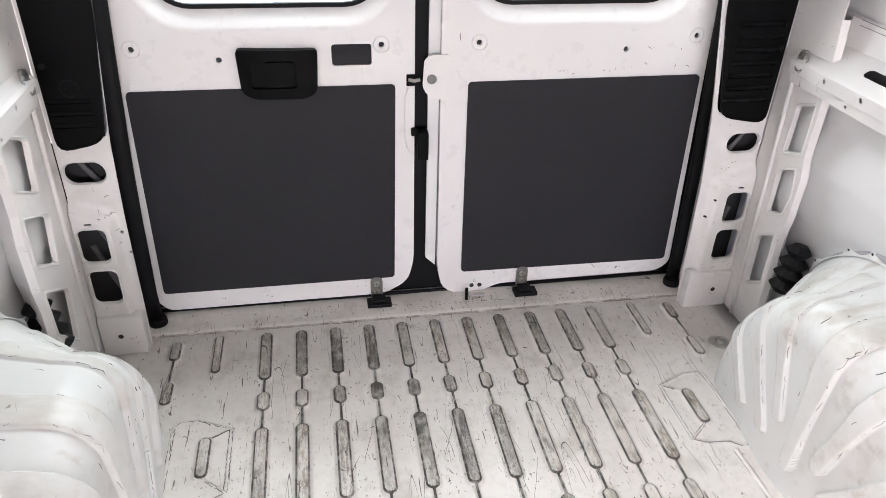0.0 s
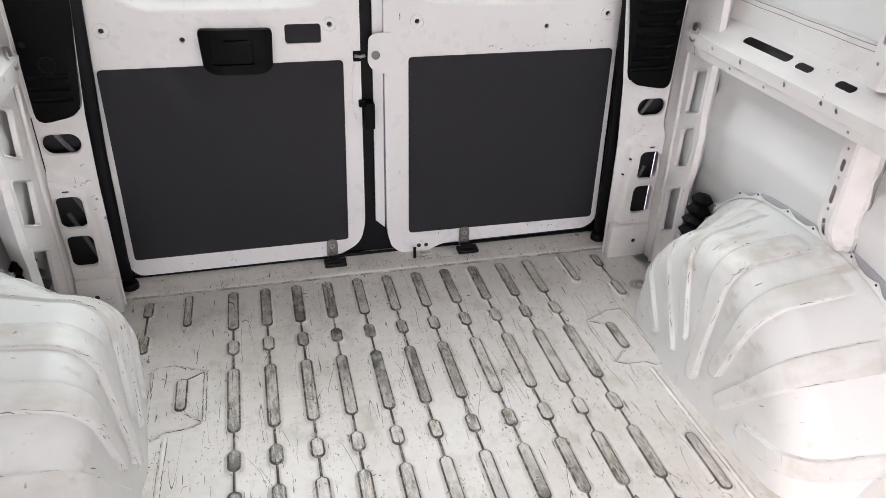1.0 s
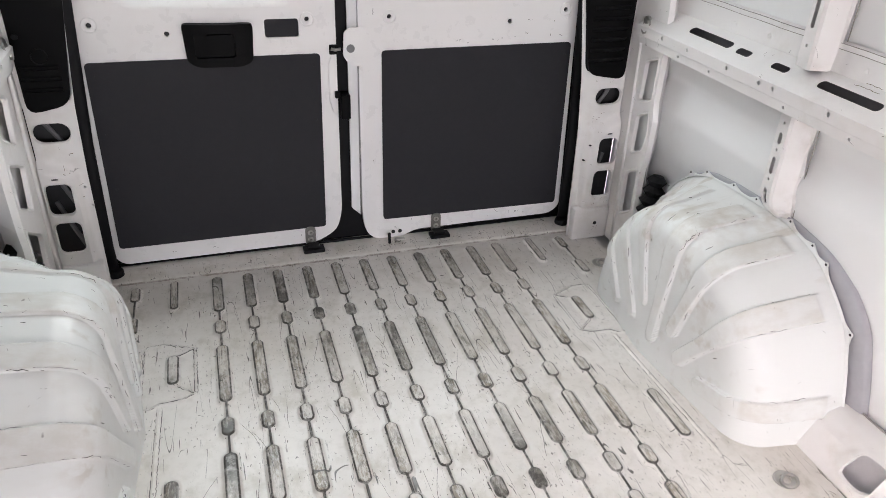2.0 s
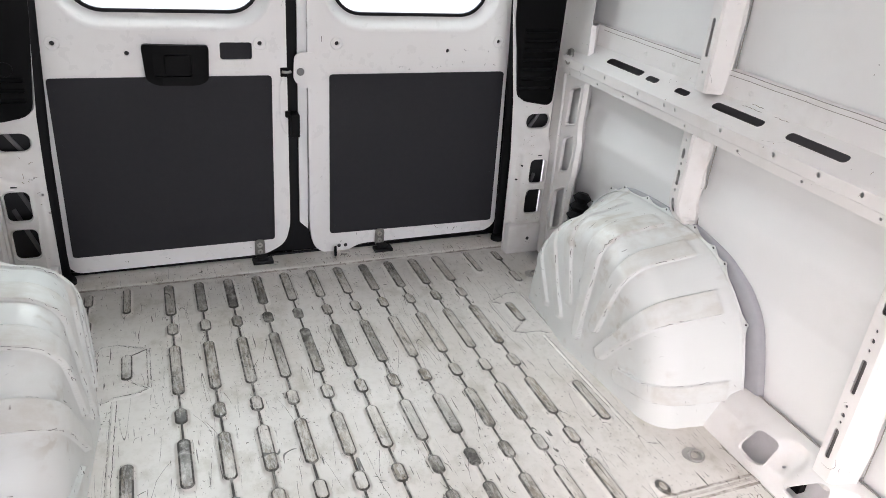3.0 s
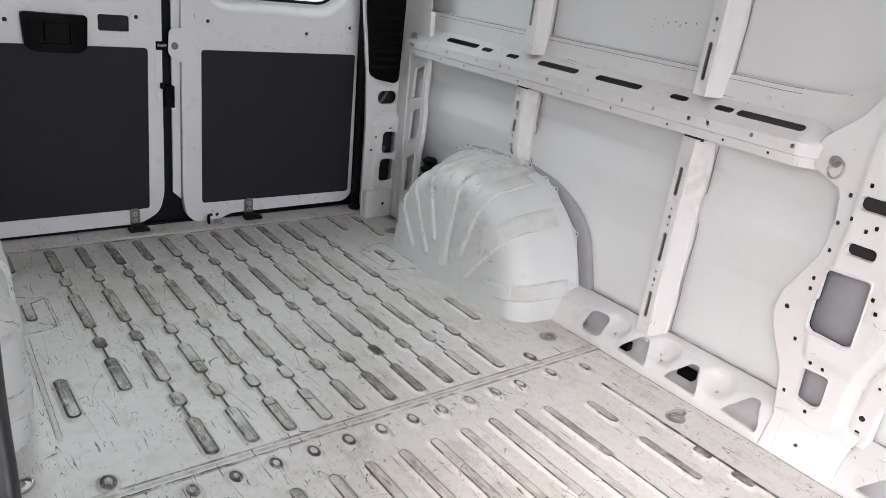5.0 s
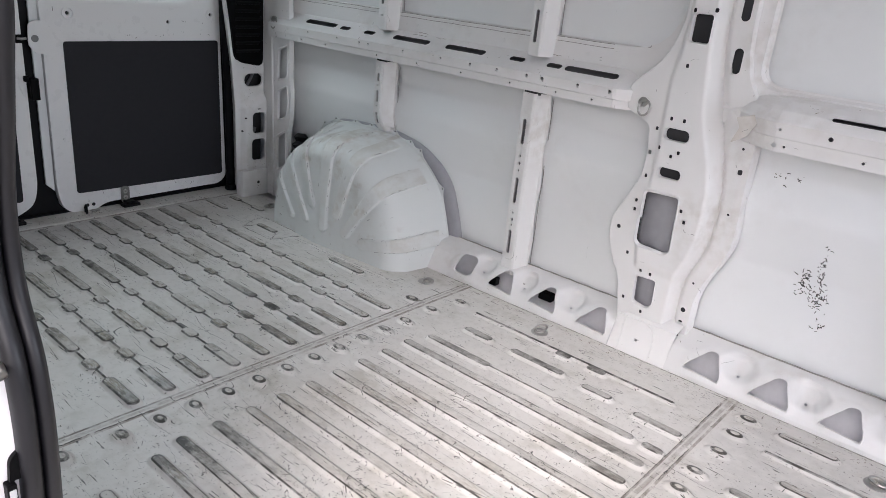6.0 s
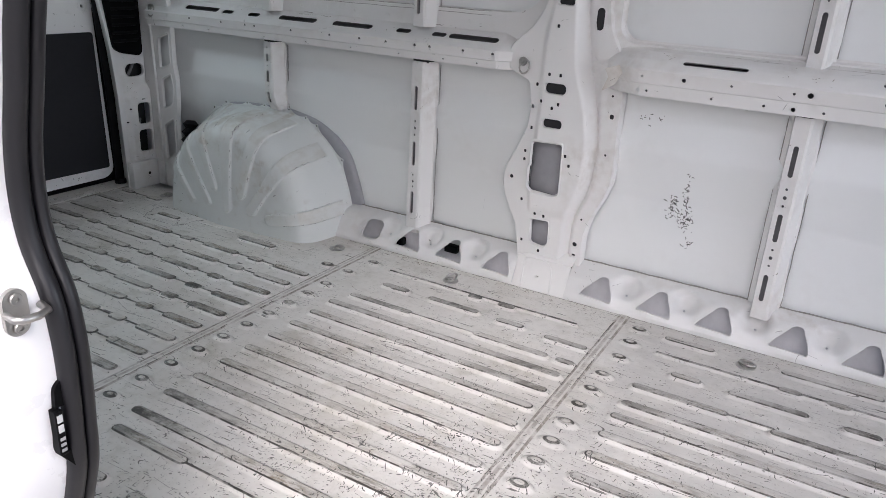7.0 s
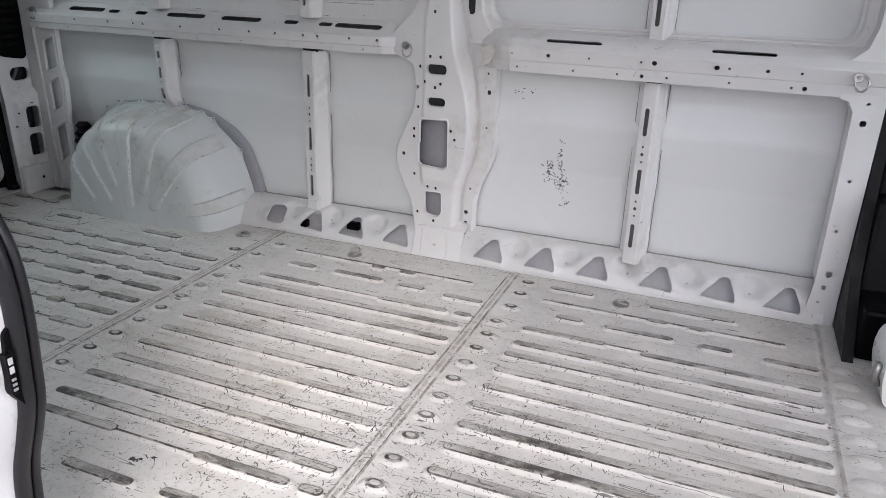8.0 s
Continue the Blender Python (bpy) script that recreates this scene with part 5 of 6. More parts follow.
        return chain[-1][1]

    soft_x = lambda u, v: sum(press_x(u + o, v) for o in (-0.0032, -0.0016, 0.0, 0.0016, 0.0032)) / 5
    zs = [0.01 * i for i in range(106)] + [1.2, 1.4, 1.6, 1.78]
    rear_edge, front_edge = [(bounds(z)[0], z) for z in zs], [(bounds(z)[6], z) for z in zs]
    outline = rear_edge + front_edge[::-1]
    place = lambda u, v, w: (soft_x(u, v) + w, u, v)
    holes2 = [ring_pts(-0.286, 0.622, 0.013, 0.015, 0.005), dot(-0.220, 0.185, 0.008), small_square(-0.220, 0.145, 0.012, 0.012), dot(-0.282, 0.50, 0.004), dot(-0.232, 0.275, 0.004), dot(-0.262, 0.755, 0.004), dot(-0.28, 0.685, 0.004),
              ring_pts(-0.2065, 1.04, 0.024, 0.07, 0.011), ring_pts(-0.211, 0.905, 0.024, 0.065, 0.011), ring_pts(-0.266, 0.712, 0.030, 0.006, 0.002, 2), dot(-0.220, 0.10, 0.004)]
    holes2 = [[(far(u), v - 0.0146 * (1.014 - v)) for u, v in h] for h in holes2]
    bm = bmesh.new()
    add_plate(bm, outline, holes + holes2, place, 0.002, cuts_u=[0.076 - 0.005 * i for i in range(78)], cuts_v=zs[1:-4])
    for hl in holes[:5]:      # rolled lips of the large openings
        cu, cv = sum(p[0] for p in hl) / len(hl), sum(p[1] for p in hl) / len(hl)
        lip_x = soft_x(cu, cv)
        add_loft(bm, [[(lip_x + dx, cu + (u - cu) * k, cv + (v - cv) * k) for u, v in hl] for k, dx in ((1.08, 0.0002), (1.035, -0.0028), (0.995, -0.0005), (0.97, 0.012))])
    part("pressing", bm, WHITE, d, smooth=50)
    bm = bmesh.new()
    add_loft(bm, [[(soft_x(u, v) + dx, u + du, v) for u, v in rear_edge] for dx, du in ((0.0, 0.0), (0.003, 0.0025), (0.060, 0.003))], closed=False)
    add_loft(bm, [[(soft_x(u, v) + dx, u + du, v) for u, v in front_edge] for dx, du in ((0.0, 0.0), (0.003, -0.0025), (0.044, -0.004))], closed=False)
    part("return_edge", bm, WHITE, d, smooth=60)
    # dark sheet added so the small holes carry painted shade
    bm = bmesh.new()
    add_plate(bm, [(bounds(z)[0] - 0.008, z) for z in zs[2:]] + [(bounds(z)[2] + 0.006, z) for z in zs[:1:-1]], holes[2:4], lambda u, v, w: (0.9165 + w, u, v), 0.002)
    part("hole_shade_sheet", bm, DARKHOLE, d, "added dark sheet for the shade in the small holes")
    # likewise a dark sheet as shade behind the front flange holes
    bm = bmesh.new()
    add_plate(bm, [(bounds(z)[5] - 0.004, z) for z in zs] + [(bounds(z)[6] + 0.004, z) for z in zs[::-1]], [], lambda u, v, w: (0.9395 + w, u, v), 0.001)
    part("flange_shade_sheet", bm, DARKHOLE, d, "added dark sheet for the shade in the flange holes")
    # sheet added behind the large openings, grey in place of their shade
    bm = bmesh.new()
    add_plate(bm, [(-0.012, 0.11), (-0.160, 0.11), (-0.160, 0.54), (-0.012, 0.54)], [], lambda u, v, w: (0.958 - 0.016 * math.sin(max(0.0, u + 0.16) * 21) + w, u, v), 0.002, cuts_u=[-0.15 + 0.01 * i for i in range(14)])
    part("added_backing", bm, SHADEGREY, d, "added backing sheet, grey for the shade in the openings", 50)
    bm = bmesh.new()
    add_plate(bm, [(-0.022, 0.0), (-0.214, 0.0), (-0.214, 0.06), (-0.218, 0.10), (-0.225, 0.13), (-0.16, 0.13), (-0.022, 0.104)], [dot(-0.105, 0.045, 0.005)],
              lambda u, v, w: ((0.896 - 0.038 * ((0.105 - v) / 0.105) ** 1.3 if v < 0.105 else 0.896 + 1.8 * (v - 0.105)) + w, u, v), 0.004, cuts_v=(0.02, 0.04, 0.06, 0.08, 0.095, 0.105), cuts_u=(-0.06, -0.12, -0.17))
    part("foot_gusset", bm, WHITE, d, smooth=40)
    foot_x = lambda v: 0.8955 - 0.038 * ((0.105 - v) / 0.105) ** 1.3
    for ch in ([(-0.050, 0.104), (-0.052, 0.06), (-0.056, 0.004)], [(-0.108, 0.104), (-0.132, 0.098), (-0.150, 0.080), (-0.158, 0.045), (-0.160, 0.004)], [(-0.056, 0.101), (-0.080, 0.103), (-0.108, 0.104)]):
        bm = bmesh.new()
        pts = smooth_chain(ch, 5)
        add_tube(bm, [(foot_x(min(0.1049, max(0.0, p[1]))), p[0], p[1]) for p in pts], 0.0018, 6)
        part("weld_edge", bm, WHITE, d, smooth=True)
    bm = bmesh.new()
    add_plate(bm, round_poly([(-0.247, 0.700), (-0.262, 0.744), (-0.248, 0.768), (-0.294, 0.783), (-0.304, 0.761), (-0.285, 0.723)], 0.006), [], lambda u, v, w: (0.880 + 0.02 * (v - 0.735) + w, u, v), 0.003)
    part("corner_gusset", bm, SILLW, d, "cream sealed corner gusset")


main_pillar()


def upper_frame():
    d = thing("upper_frame", "white pressed steel frame round the upper side panel", "panel frame")
    bm = bmesh.new()
    add_plate(bm, [(-0.17, 0.80), (-1.46, 0.80), (-1.46, 1.79), (-0.17, 1.79)], [ring_pts(-0.815, 1.275, 1.115, 0.87, 0.055, 6)], lambda u, v, w: (0.955 + w, u, v), 0.004)
    part("pressing", bm, WHITE, d)
    bm = bmesh.new()
    lp = ring_pts(-0.815, 1.275, 1.115, 0.87, 0.055, 6)
    lq = ring_pts(-0.815, 1.275, 1.09, 0.845, 0.05, 6)
    add_loft(bm, [[(0.955, u, v) for u, v in lp], [(0.966, a[0] * 0.5 + b[0] * 0.5, a[1] * 0.5 + b[1] * 0.5) for a, b in zip(lp, lq)], [(0.969, u, v) for u, v in lq]])
    part("rolled_edge", bm, WHITE, d)
    bm = bmesh.new()
    add_plate(bm, [(-0.02, 0.62), (-0.25, 0.62), (-0.25, 0.80), (-0.17, 0.80), (-0.17, 1.79), (-0.03, 1.79), (-0.03, 1.10), (-0.024, 1.03), (-0.010, 0.98), (0.012, 0.945), (0.04, 0.92), (0.08, 0.903), (0.13, 0.898), (0.13, 0.85), (0.09, 0.75), (-0.02, 0.75)], [], lambda u, v, w: (0.957 + w, u, v), 0.003)
    part("backing", bm, WHITE, d)


upper_frame()


def front_post():
    d = thing("front_post", "white pressed steel post beside the cab", "pillar")
    out = [(-1.37, 0.0), (-1.455, 0.0), (-1.455, 1.78), (-1.40, 1.78), (-1.40, 0.90), (-1.385, 0.84), (-1.34, 0.80), (-1.34, 0.70), (-1.365, 0.692), (-1.380, 0.665), (-1.384, 0.40), (-1.384, 0.14)]
    holes = [ring_pts(-1.418, 0.170, 0.018, 0.020, 0.008), small_square(-1.412, 0.125, 0.012, 0.014), dot(-1.41, 0.31, 0.005), dot(-1.413, 0.465, 0.005), ring_pts(-1.412, 0.635, 0.017, 0.018, 0.007),
             dot(-1.415, 0.69, 0.005), ring_pts(-1.425, 0.765, 0.018, 0.026, 0.008), ring_pts(-1.448, 0.708, 0.01, 0.006, 0.002), ring_pts(-1.43, 0.93, 0.018, 0.08, 0.008), dot(-1.405, 0.075, 0.004)]
    bm = bmesh.new()
    add_plate(bm, out, holes, lambda u, v, w: (0.872 + w, u, v), 0.003)
    add_loft(bm, [[(x, u, v) for u, v in out[3:]] for x in (0.872, 0.97)], closed=False)
    part("pressing", bm, WHITE, d)
    bm = bmesh.new()
    add_plate(bm, [(0.872, 0.0), (0.99, 0.0), (0.99, 1.78), (0.872, 1.78)], [], lambda u, v, w: (u, -1.455 - w, v), 0.004)
    part("side_face", bm, WHITE, d)


front_post()


# ---- lashing rings ----
def floor_ring(x, y, turn, tilt=6):
    d = thing("lashing_ring", "folding steel lashing ring set in the floor", "lashing ring", "floor lashing rings")
    bm = bmesh.new()
    add_disc(bm, (x, y, -0.001), (0, 0, 1), 0.028, 0.004, 20, 0.014)
    part("cup", bm, plain("worn_zinc", (0.46, 0.45, 0.43), 0.38, 1.0), d)
    bm = bmesh.new()
    m = Matrix.Translation((x, y, 0.0065)) @ Euler((radians(tilt), 0, turn)).to_matrix().to_4x4()
    add_tube(bm, [m @ Vector((0.022 * math.cos(a), 0.017 * math.sin(a) - 0.010, 0)) for a in [i * math.pi / 10 for i in range(20)]], 0.0038, 8, True)
    part("ring", bm, STEEL, d, smooth=True)


def wall_ring(x, y, z, s):
    d = thing("wall_lashing_ring", "steel lashing ring hanging on the belt rail", "lashing ring", "wall lashing rings")
    bm = bmesh.new()
    add_disc(bm, (x, y, z), (-s, 0, 0.2), 0.014, 0.010, 16, 0.005)
    part("boss", bm, STEEL, d)
    bm = bmesh.new()
    add_tube(bm, [(x - s * (0.012 - 0.006 * math.sin(a)), y - 0.010 + 0.017 * math.cos(a), z - 0.014 + 0.021 * math.sin(a)) for a in [i * math.pi / 10 for i in range(20)]], 0.0032, 8, True)
    part("ring", bm, STEEL, d, smooth=True)


for x, y, a in ((0.752, 0.665, 0.4), (0.748, -0.823, 1.2), (0.795, 1.66, 0.8), (-0.795, 1.66, 2.0), (-0.752, 0.665, 1.0)):
    floor_ring(x, y, a)
floor_ring(0.755, 0.165, -0.5, -68)
for x, y, z, s in ((0.904, 0.030, 0.756, 1), (0.852, -1.372, 0.762, 1), (0.895, 1.775, 0.795, 1), (-0.895, 1.775, 0.795, -1)):
    wall_ring(x, y, z, s)


# ---- side door opening: jamb, seal, striker, contact ----
seal_line = [(1.75, -0.26), (1.4, -0.24), (1.15, -0.222), (1.0, -0.206), (0.94, -0.191), (0.88, -0.175), (0.82, -0.158), (0.76, -0.150), (0.70, -0.156), (0.64, -0.181), (0.58, -0.190), (0.52, -0.190), (0.46, -0.186), (0.40, -0.181), (0.34, -0.163), (0.28, -0.142), (0.22, -0.132), (0.12, -0.128), (-0.05, -0.128)]


chain = smooth_chain(seal_line)
lip = [(-0.8275, 0.030), (-0.8275, 0.010), (-0.8290, 0.004), (-0.8340, 0.000), (-0.8405, 0.000), (-0.8445, 0.004), (-0.8455, 0.012), (-0.8455, 0.030)]
bulb = [(-0.8462, 0.030), (-0.8462, 0.011), (-0.8475, 0.003), (-0.8530, -0.002), (-0.8610, -0.001), (-0.8665, 0.004), (-0.8685, 0.012), (-0.8675, 0.024)]
seal = thing("side_door_seal", "black rubber seal round the sliding door opening", "door seal")
for nm, sect in (("lip", lip), ("bulb", bulb)):
    bm = bmesh.new()
    add_loft(bm, [[(x, p.y + dy, p.x) for x, dy in sect] for p in chain], cap=True)
    part(nm, bm, SEALRUB, seal, smooth=50)

jamb = thing("side_door_jamb", "white painted jamb of the open sliding door", "door jamb")
bm = bmesh.new()
add_loft(bm, [[(x, p.y + dy, p.x) for p in chain] for x, dy in ((-0.832, 0.16), (-0.830, 0.034), (-0.850, 0.017), (-0.868, 0.016), (-0.90, 0.018), (-0.93, 0.022), (-0.950, 0.030), (-0.965, 0.042), (-0.985, 0.042), (-1.0, 0.032), (-1.015, 0.045), (-1.02, 0.13))], closed=False)
part("jamb_face", bm, DOORW, jamb, smooth=True)
bm = bmesh.new()
add_box(bm, (-0.98, 0.03, -0.01), (-0.85, 0.06, 1.78))
part("inner_box", bm, WHITE, jamb)
stk = thing("side_door_striker", "bright steel striker plate with loop on the jamb", "striker")
SX, SZ, SY = -0.900, 0.635, -0.172
bm = bmesh.new()
add_plate(bm, ring_pts(SX, SZ, 0.029, 0.058, 0.0142), [], lambda u, v, w: (u, SY + w, v), 0.006)
part("plate", bm, STEEL, stk)
bm = bmesh.new()
add_tube(bm, [(SX - 0.012, SY, SZ + 0.002), (SX - 0.013, SY - 0.018, SZ + 0.001), (SX - 0.006, SY - 0.023, SZ), (SX + 0.012, SY - 0.023, SZ - 0.001), (SX + 0.026, SY - 0.017, SZ - 0.001), (SX + 0.029, SY + 0.002, SZ)], 0.0048, 10)
part("loop", bm, STEEL, stk, smooth=True)
for dz in (0.018, -0.018):
    bm = bmesh.new()
    add_disc(bm, (SX, SY - 0.001, SZ + dz), (0, -1, 0), 0.0075, 0.004, 12, 0.003)
    part("screw", bm, STEEL, stk)
con = thing("door_contact", "black plastic door contact block on the jamb", "door contact")
CX, CZ, CY = -0.871, 0.470, -0.166
bm = bmesh.new()
add_plate(bm, round_poly([(CX - 0.012, CZ - 0.035), (CX + 0.008, CZ - 0.066), (CX + 0.022, CZ - 0.066), (CX + 0.022, CZ + 0.056), (CX + 0.006, CZ + 0.066), (CX - 0.006, CZ + 0.056)], 0.008), [ring_pts(CX + 0.002, CZ - 0.004, 0.014, 0.066, 0.003)], lambda u, v, w: (u, CY - 0.014 + w, v), 0.016)
body = part("housing", bm, BLACK, con)
bm = bmesh.new()
add_box(bm, (CX - 0.008, CY - 0.003, CZ - 0.04), (CX + 0.012, CY, CZ + 0.032))
part("pocket", bm, RUBBER, body, "black recessed pocket")
bm = bmesh.new()
add_box(bm, (CX - 0.013, CY - 0.020, CZ - 0.036), (CX - 0.003, CY - 0.006, CZ + 0.028), 0.0015)
plug = part("plug", bm, BLACK, con, "black plug with pale contacts")
for dz, h in ((0.017, 0.0075), (0.003, 0.0075), (-0.012, 0.003), (-0.020, 0.003), (-0.028, 0.003)):
    bm = bmesh.new()
    add_box(bm, (CX - 0.0115, CY - 0.0212, CZ + dz - h * 0.7), (CX - 0.0045, CY - 0.0196, CZ + dz + h * 0.7), 0.0006)
    part("contact_pin", bm, PALE if h > 0.005 else LABEL, plug, "pale contact pin")

# ---- cab end ----
cab = thing("cab_trim", "black plastic trim panel of the cab behind the post", "trim panel")
bm = bmesh.new()
add_plate(bm, [(0.625, 0.005), (0.87, 0.005), (1.0, 0.45), (1.0, 1.78), (0.95, 1.78), (0.93, 0.9), (0.86, 0.42), (0.80, 0.20)], [], lambda u, v, w: (u, -1.462 - w, v), 0.03)
part("face", bm, TRIMBLACK, cab)
bm = bmesh.new()
add_box(bm, (0.655, -1.75, 0.006), (0.87, -1.494, 0.16), 0.012)
part("lower_box", bm, BLACK, cab)
bm = bmesh.new()
add_box(bm, (0.80, -2.2, 0.16), (0.98, -1.494, 0.43), 0.01)
add_box(bm, (0.88, -2.2, 0.435), (0.99, -1.494, 1.2), 0.01)
part("door_lining", bm, TRIMBLACK, cab)
seat = thing("seat_base", "white painted seat base edge with a steel catch", "seat base")
bm = bmesh.new()
add_plate(bm, round_poly([(-1.532, 0.005), (-1.515, 0.10), (-1.525, 0.165), (-1.600, 0.20), (-1.95, 0.20), (-1.95, 0.005)], 0.03), [], lambda u, v, w: (0.40 + w, u, v), 0.18)
part("shell", bm, DOORW, seat)
bm = bmesh.new()
add_tube(bm, [(0.44, -1.522, 0.05), (0.44, -1.505, 0.075), (0.44, -1.512, 0.11)], 0.012, 10)
part("catch", bm, STEEL, seat, smooth=True)
simple_box("floor_cab", (-1.0, -2.60, -0.03), (1.0, -1.60, -0.002), RUBBER, "dark rubber cab floor", "floor")


def shell_plate(name, outline, holes, place, label, mat=SKIN):
    bm = bmesh.new()
    add_plate(bm, outline, holes, place, 0.02)
    return tagged(finish(name, bm, mat), label, "wall", kind="structure")


for s, nm in ((-1, "wall_cab_west"), (1, "wall_cab_east")):
    shell_plate(nm, [(-2.60, -0.05), (-1.50, -0.05), (-1.50, 1.80), (-2.60, 1.80)], [[(-2.45, 0.55), (-1.62, 0.55), (-1.62, 1.30), (-2.2, 1.30)]],
                lambda u, v, w, s=s: (s * (1.0 + w), u, v), "plain van cab side with a window opening")
shell_plate("wall_cab_front", [(-1.0, -0.05), (1.0, -0.05), (1.0, 1.80), (-1.0, 1.80)], [[(-0.9, 0.55), (0.9, 0.55), (0.85, 1.4), (-0.85, 1.4)]],
            lambda u, v, w: (u, -2.60 - w, v), "plain van cab front with the windscreen opening")
simple_box("ceiling_cab", (-1.03, -2.64, 1.80), (1.03, -1.60, 1.84), SKIN, "white van cab roof", "ceiling")


# ---- scuff marks on the side panel ----
def scuffs(name, centre, spread, count, seed, label, size=1.0):
    """Short dark scratches, each a thin raised flake of rubbed-off dirt."""
    rng = random.Random(seed)
    strips = []
    for i in range(int(count * 1.6)):
        a, pts = rng.uniform(0, math.pi), [(rng.gauss(centre[0], spread[0]), rng.gauss(centre[1], spread[1]))]
        for j in range(rng.randint(2, 6)):
            a += rng.gauss(0, 0.7)
            pts.append((pts[-1][0] + 0.0024 * size * math.cos(a), pts[-1][1] + 0.0024 * size * math.sin(a)))
        strips.append((pts, rng.uniform(0.0007, 0.0016)))
    ob = strips_mesh(name, strips, lambda v: [(skin_x(q) - 0.0006, p, q) for p, q in v], SCUFF)
    tagged(ob, label, "scuff marks", kind="stuff")


scuffs("scuff_marks", (-0.532, 0.395), (0.006, 0.035), 22, 4, "cluster of dark scratches on the white side panel")
scuffs("scuff_marks", (-0.495, 0.355), (0.010, 0.018), 26, 7, "cluster of dark scratches on the white side panel")
scuffs("scuff_marks", (-0.535, 0.315), (0.016, 0.014), 30, 8, "cluster of dark scratches on the white side panel")
scuffs("scuff_marks", (-0.560, 0.240), (0.016, 0.012), 9, 9, "few dark scratches on the white side panel", 0.8)
scuffs("scuff_marks", (-0.375, 0.62), (0.035, 0.012), 8, 5, "few dark scratches on the white side panel", 0.8)
scuffs("scuff_marks", (0.63, 1.00), (0.05, 0.012), 6, 6, "few dark scratches on the upper side panel", 0.6)


# ---- scratches on the load floor ----
def floor_marks(name, patches, lines, seed, label, paths=(), keep=1.0):
    """Short kinked scratches in loose bunches and a few long drag lines, laid on the pressed floor."""
    rng = random.Random(seed)
    strips = []
    for p in patches:
        strips += bunches(rng, *p)
    for x0, x1, y0, y1, count in lines:
        for i in range(count):
            x, y, ln = rng.uniform(x0, x1), rng.uniform(y0, y1), rng.uniform(0.03, 0.16)
            a, pts = math.pi / 2 + rng.gauss(0, 0.10), [(x, y)]
            for j in range(int(ln / 0.006)):
                a += rng.gauss(0, 0.05)
                pts.append((pts[-1][0] + 0.006 * math.cos(a), pts[-1][1] + 0.006 * math.sin(a)))
            strips.append((pts, rng.uniform(0.00025, 0.0005)))
    for path in paths:
        for (xa, ya), (xb, yb) in zip(path, path[1:]):
            n = max(2, int(math.hypot(xb - xa, yb - ya) / 0.006))
            run = []
            for j in range(n + 1):
                t = j / n
                run.append((xa + (xb - xa) * t + rng.gauss(0, 0.0006), ya + (yb - ya) * t + rng.gauss(0, 0.0006)))
                if rng.random() < 0.12 or j == n:
                    if len(run) > 1 and rng.random() < keep:
                        strips.append((run, rng.uniform(0.0003, 0.0009)))
                    run = []
    strips = [q for q in strips if not any(abs(x) > 0.858 or not -1.385 < y < 1.978 or (abs(x) > 0.70 and y > 0.70) for x, y in q[0])]
    ob = strips_mesh(name, strips, lambda v: np.column_stack([v, floor_height(v[:, 0], v[:, 1]) + 0.0006]), SCUFF)
    tagged(ob, label, "scratches", kind="stuff")


floor_marks("floor_scratches", [(-0.52, -0.36, 0.18, 0.20, 300), (-0.42, -0.70, 0.22, 0.25, 340), (0.05, -0.80, 0.28, 0.30, 190), (0.25, -0.35, 0.30, 0.35, 150), (-0.30, 0.15, 0.30, 0.25, 120), (-0.15, -0.25, 0.16, 0.22, 160), (-0.25, -0.30, 0.12, 0.10, 30, 12), (-0.05, -0.62, 0.05, 0.12, 14, 12), (-0.62, -0.62, 0.06, 0.10, 12, 14)],
            [(-0.75, 0.6, -1.3, 0.4, 30)], 21, "black scratches on the white load floor by the side door",
            [[(sx, -1.38), (sx, -0.43), (sx, 0.05), (sx, 0.68)] for sx in (0.853, 0.851)] + [[(-0.488, -0.013), (-0.500, -0.026), (-0.521, -0.036)], [(-0.505, 0.015), (-0.488, -0.008)]])
# scratches, then broken dark lines along plate outlines and arch foot seams
floor_marks("floor_scratches", [(0.0, 1.2, 0.40, 0.40, 70), (-0.2, 0.75, 0.35, 0.12, 30), (0.0, 1.85, 0.45, 0.02, 16), (0.0, 1.935, 0.42, 0.02, 60, 3), (0.15, 1.95, 0.10, 0.012, 20, 4)], [(-0.62, 0.62, 0.62, 1.75, 75)], 22, "thin dark scratches and plate outlines on the white rear load floor",
            [[(s * x + o, y) for x, y in ch] for s in (-1, 1) for o in (-0.004, 0.004) for ch in (
                [(0.607, 1.478), (0.550, 1.508), (0.550, 1.316), (0.607, 1.366)], [(0.550, 1.316), (0.585, 1.300), (0.640, 1.296), (0.664, 1.278), (0.686, 1.286), (0.687, 1.535), (0.676, 1.545), (0.628, 1.545), (0.550, 1.508)],
                [(0.665, 0.742), (0.69, 0.728), (0.698, 0.726)])] + [[(s * (0.6585 + o), 0.79), (s * (0.6455 + o), 1.27)] for s in (-1, 1) for o in (0.0, -0.013)])

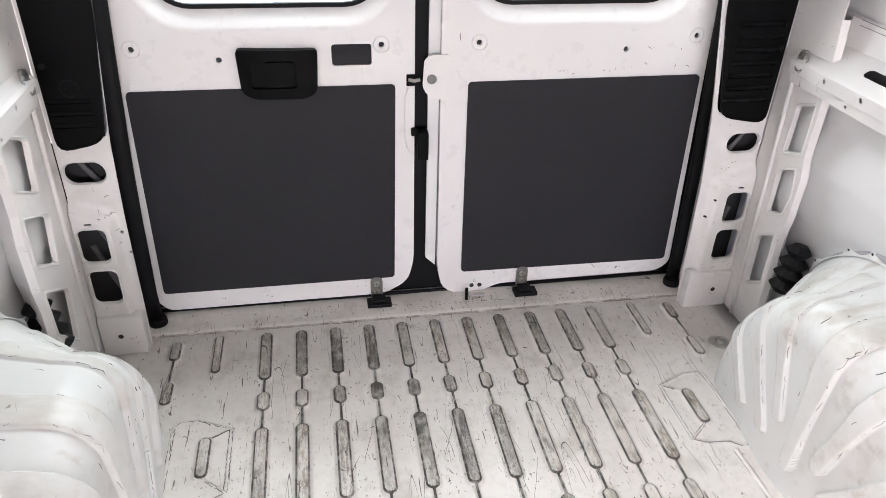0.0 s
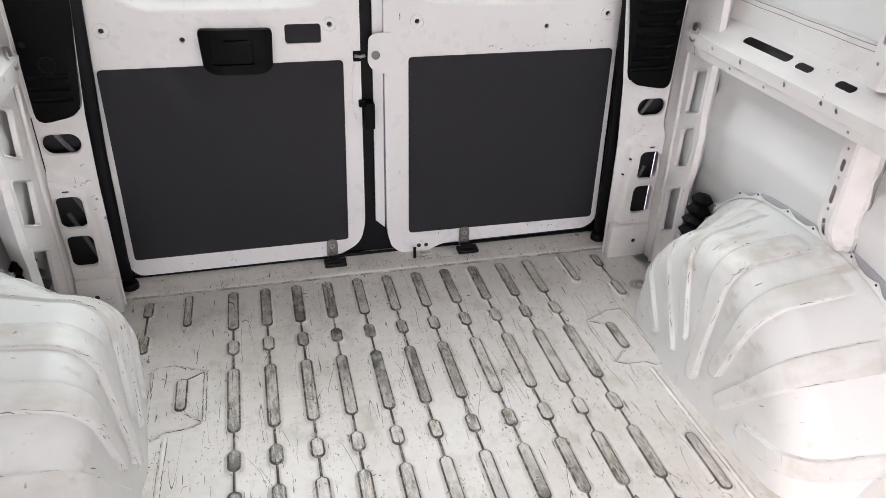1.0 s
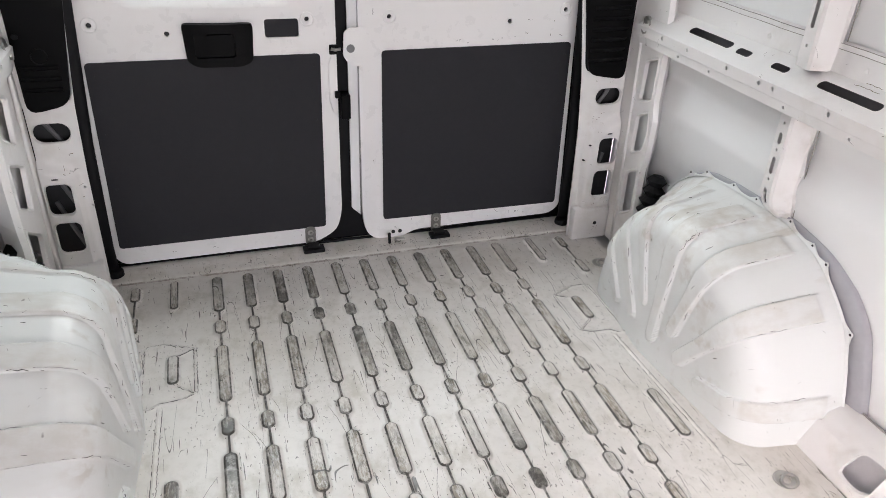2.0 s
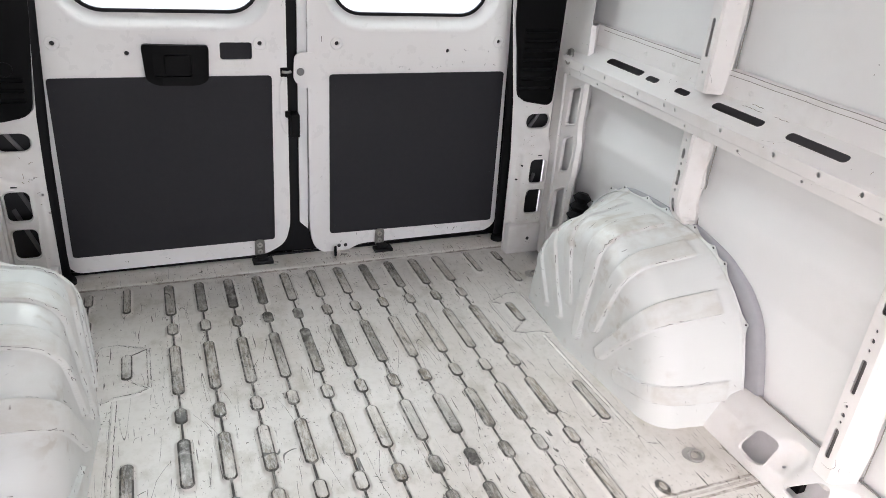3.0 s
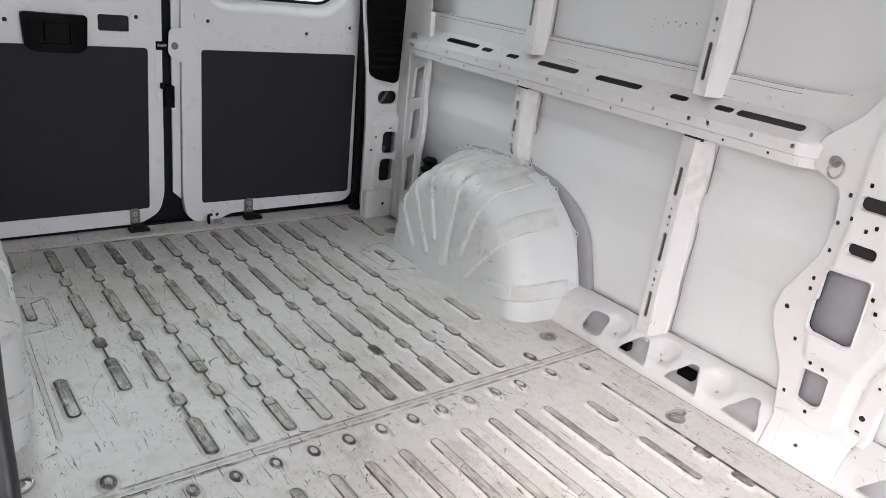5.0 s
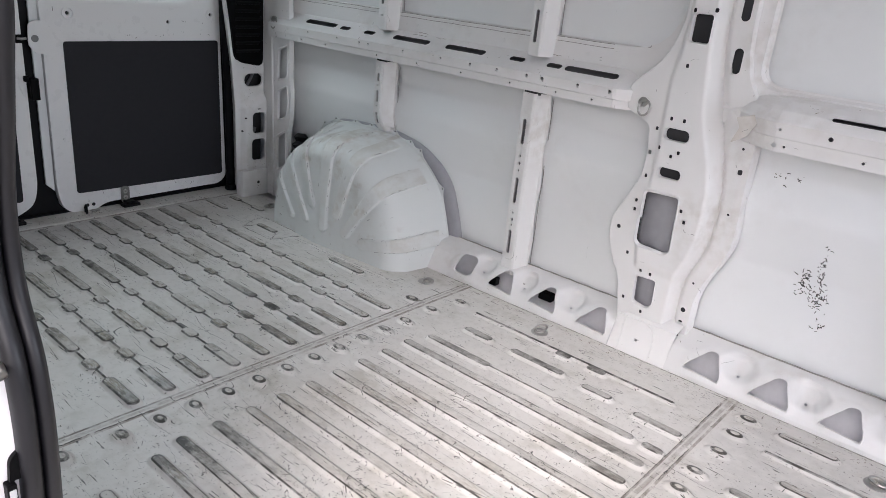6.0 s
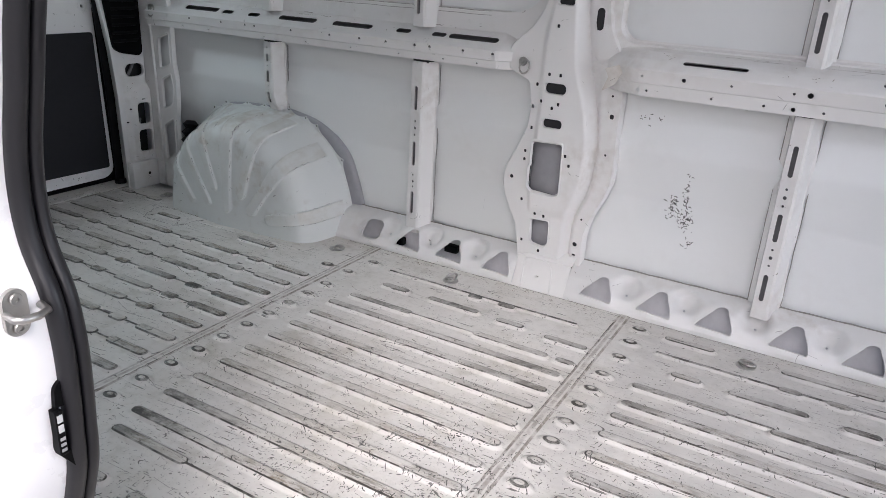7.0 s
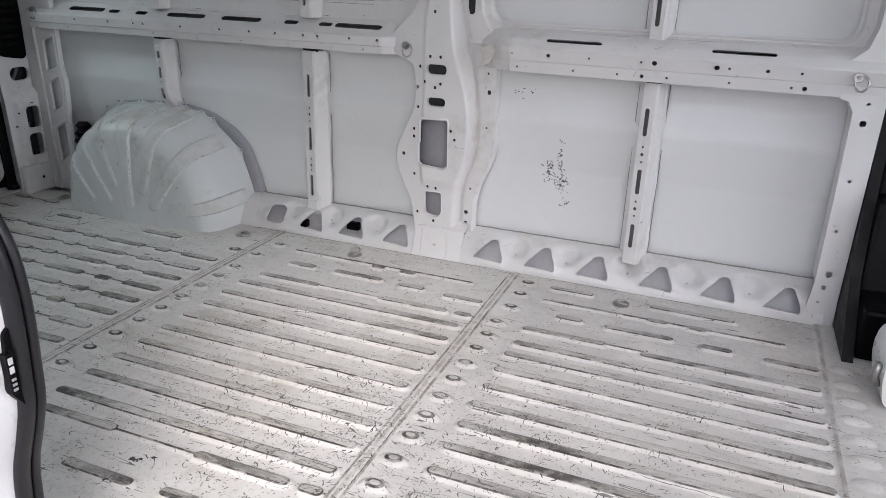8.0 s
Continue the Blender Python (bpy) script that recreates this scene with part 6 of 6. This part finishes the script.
def paint_chip(cx, cy, r, seed):
    """A ragged patch where the paint is torn off."""
    rng = random.Random(seed)
    rim = [(cx + r * k * 0.75 * math.cos(a), cy + r * k * 1.2 * math.sin(a)) for a, k in ((i * math.pi / 11, rng.uniform(0.45, 1.1)) for i in range(22))]
    me = bpy.data.meshes.new("paint_chip")
    pts = np.array([(cx, cy)] + rim)
    me.from_pydata([tuple(p) for p in np.column_stack([pts, floor_height(pts[:, 0], pts[:, 1]) + 0.0007])], [], [(0, i + 1, (i + 1) % 22 + 1) for i in range(22)])
    me.materials.append(SCUFF)
    tagged(new("paint_chip", me), "ragged dark patch of torn paint on the floor", "paint chip", "torn paint patches", kind="stuff")


for cx, cy, r in ((-0.510, 0.024, 0.011), (-0.503, 0.010, 0.006), (-0.488, -0.013, 0.008)):
    paint_chip(cx, cy, r, int(1000 * r))
floor_marks("seam_dirt", [], [], 23, "broken black dirt along the laps of the floor sheets", [[(-0.80, y), (-0.3, y), (0.2, y), (0.80, y)] for y in (0.533, 0.535, 0.562, 0.560, -0.447, -0.445, -0.418, -0.416, 1.893)], 0.40)


# ---- scuffs on the pillars ----
def face_marks(name, patches, place, inside, material, seed, label):
    rng = random.Random(seed)
    strips = [q for p in patches for q in bunches(rng, *p) if all(inside(u, v) for u, v in q[0])]
    tagged(strips_mesh(name, strips, place, material), label, "scuff marks", kind="stuff")


for s in (-1, 1):
    face_marks("pillar_scuffs", [(0.83, 0.13, 0.03, 0.04, 8, 3, 0.7), (0.82, 0.30, 0.01, 0.10, 5, 2, 0.6), (0.81, 0.44, 0.03, 0.03, 8, 3, 0.7), (0.85, 0.58, 0.03, 0.01, 4, 2, 0.7)],
               lambda p, s=s: [(s * u, pillar_face(s, u, v) - 0.0008, v) for u, v in p], lambda u, v: 0.792 < u < 0.90 and v > 0.126 and not (u > 0.815 and 0.155 < v < 0.39) and not (u > 0.80 and 0.49 < v < 0.56) and v < 0.585,
               RUBMARK, 40 + s, "brown scuffs on the white corner pillar")
    face_marks("foot_scuffs", [(0.84, 0.05, 0.03, 0.025, 7, 2, 0.7)], lambda p, s=s: [(s * u, 1.8312, v) for u, v in p], lambda u, v: 0.775 < u < 0.895 and 0.01 < v < 0.08,
               RUBMARK, 50 + s, "brown scuffs on the corner pillar foot")
face_marks("pillar_scuffs", [(-0.15, 0.45, 0.006, 0.22, 16, 2, 0.8), (-0.09, 0.29, 0.03, 0.015, 5, 2, 0.7), (-0.08, 0.06, 0.05, 0.02, 5, 2, 0.7)], lambda p: [(0.8982, u, v) for u, v in p],
           lambda u, v: -0.162 < u < -0.145 and 0.12 < v < 0.8, SCUFF, 61, "small dark scuffs on the white side pillar")
for s, y0, y1 in ((1, -1.38, 0.70), (-1, 0.0, 0.70)):
    spans = [y0 + 0.06 * i for i in range(int((y1 - y0) / 0.06))]
    face_marks("edge_grime", [(s * (0.842 - 0.012 * (i % 3)), y, 0.010, 0.02, 5 if -0.3 < y < 0.7 else 3, 3, 0.9) for i, y in enumerate(spans)], lambda p: np.column_stack([p, floor_height(p[:, 0], p[:, 1]) + 0.0005]),
               lambda u, v: 0.79 < abs(u) < 0.854, RUBMARK, 71 + s, "brown grime on the floor along the side sill")
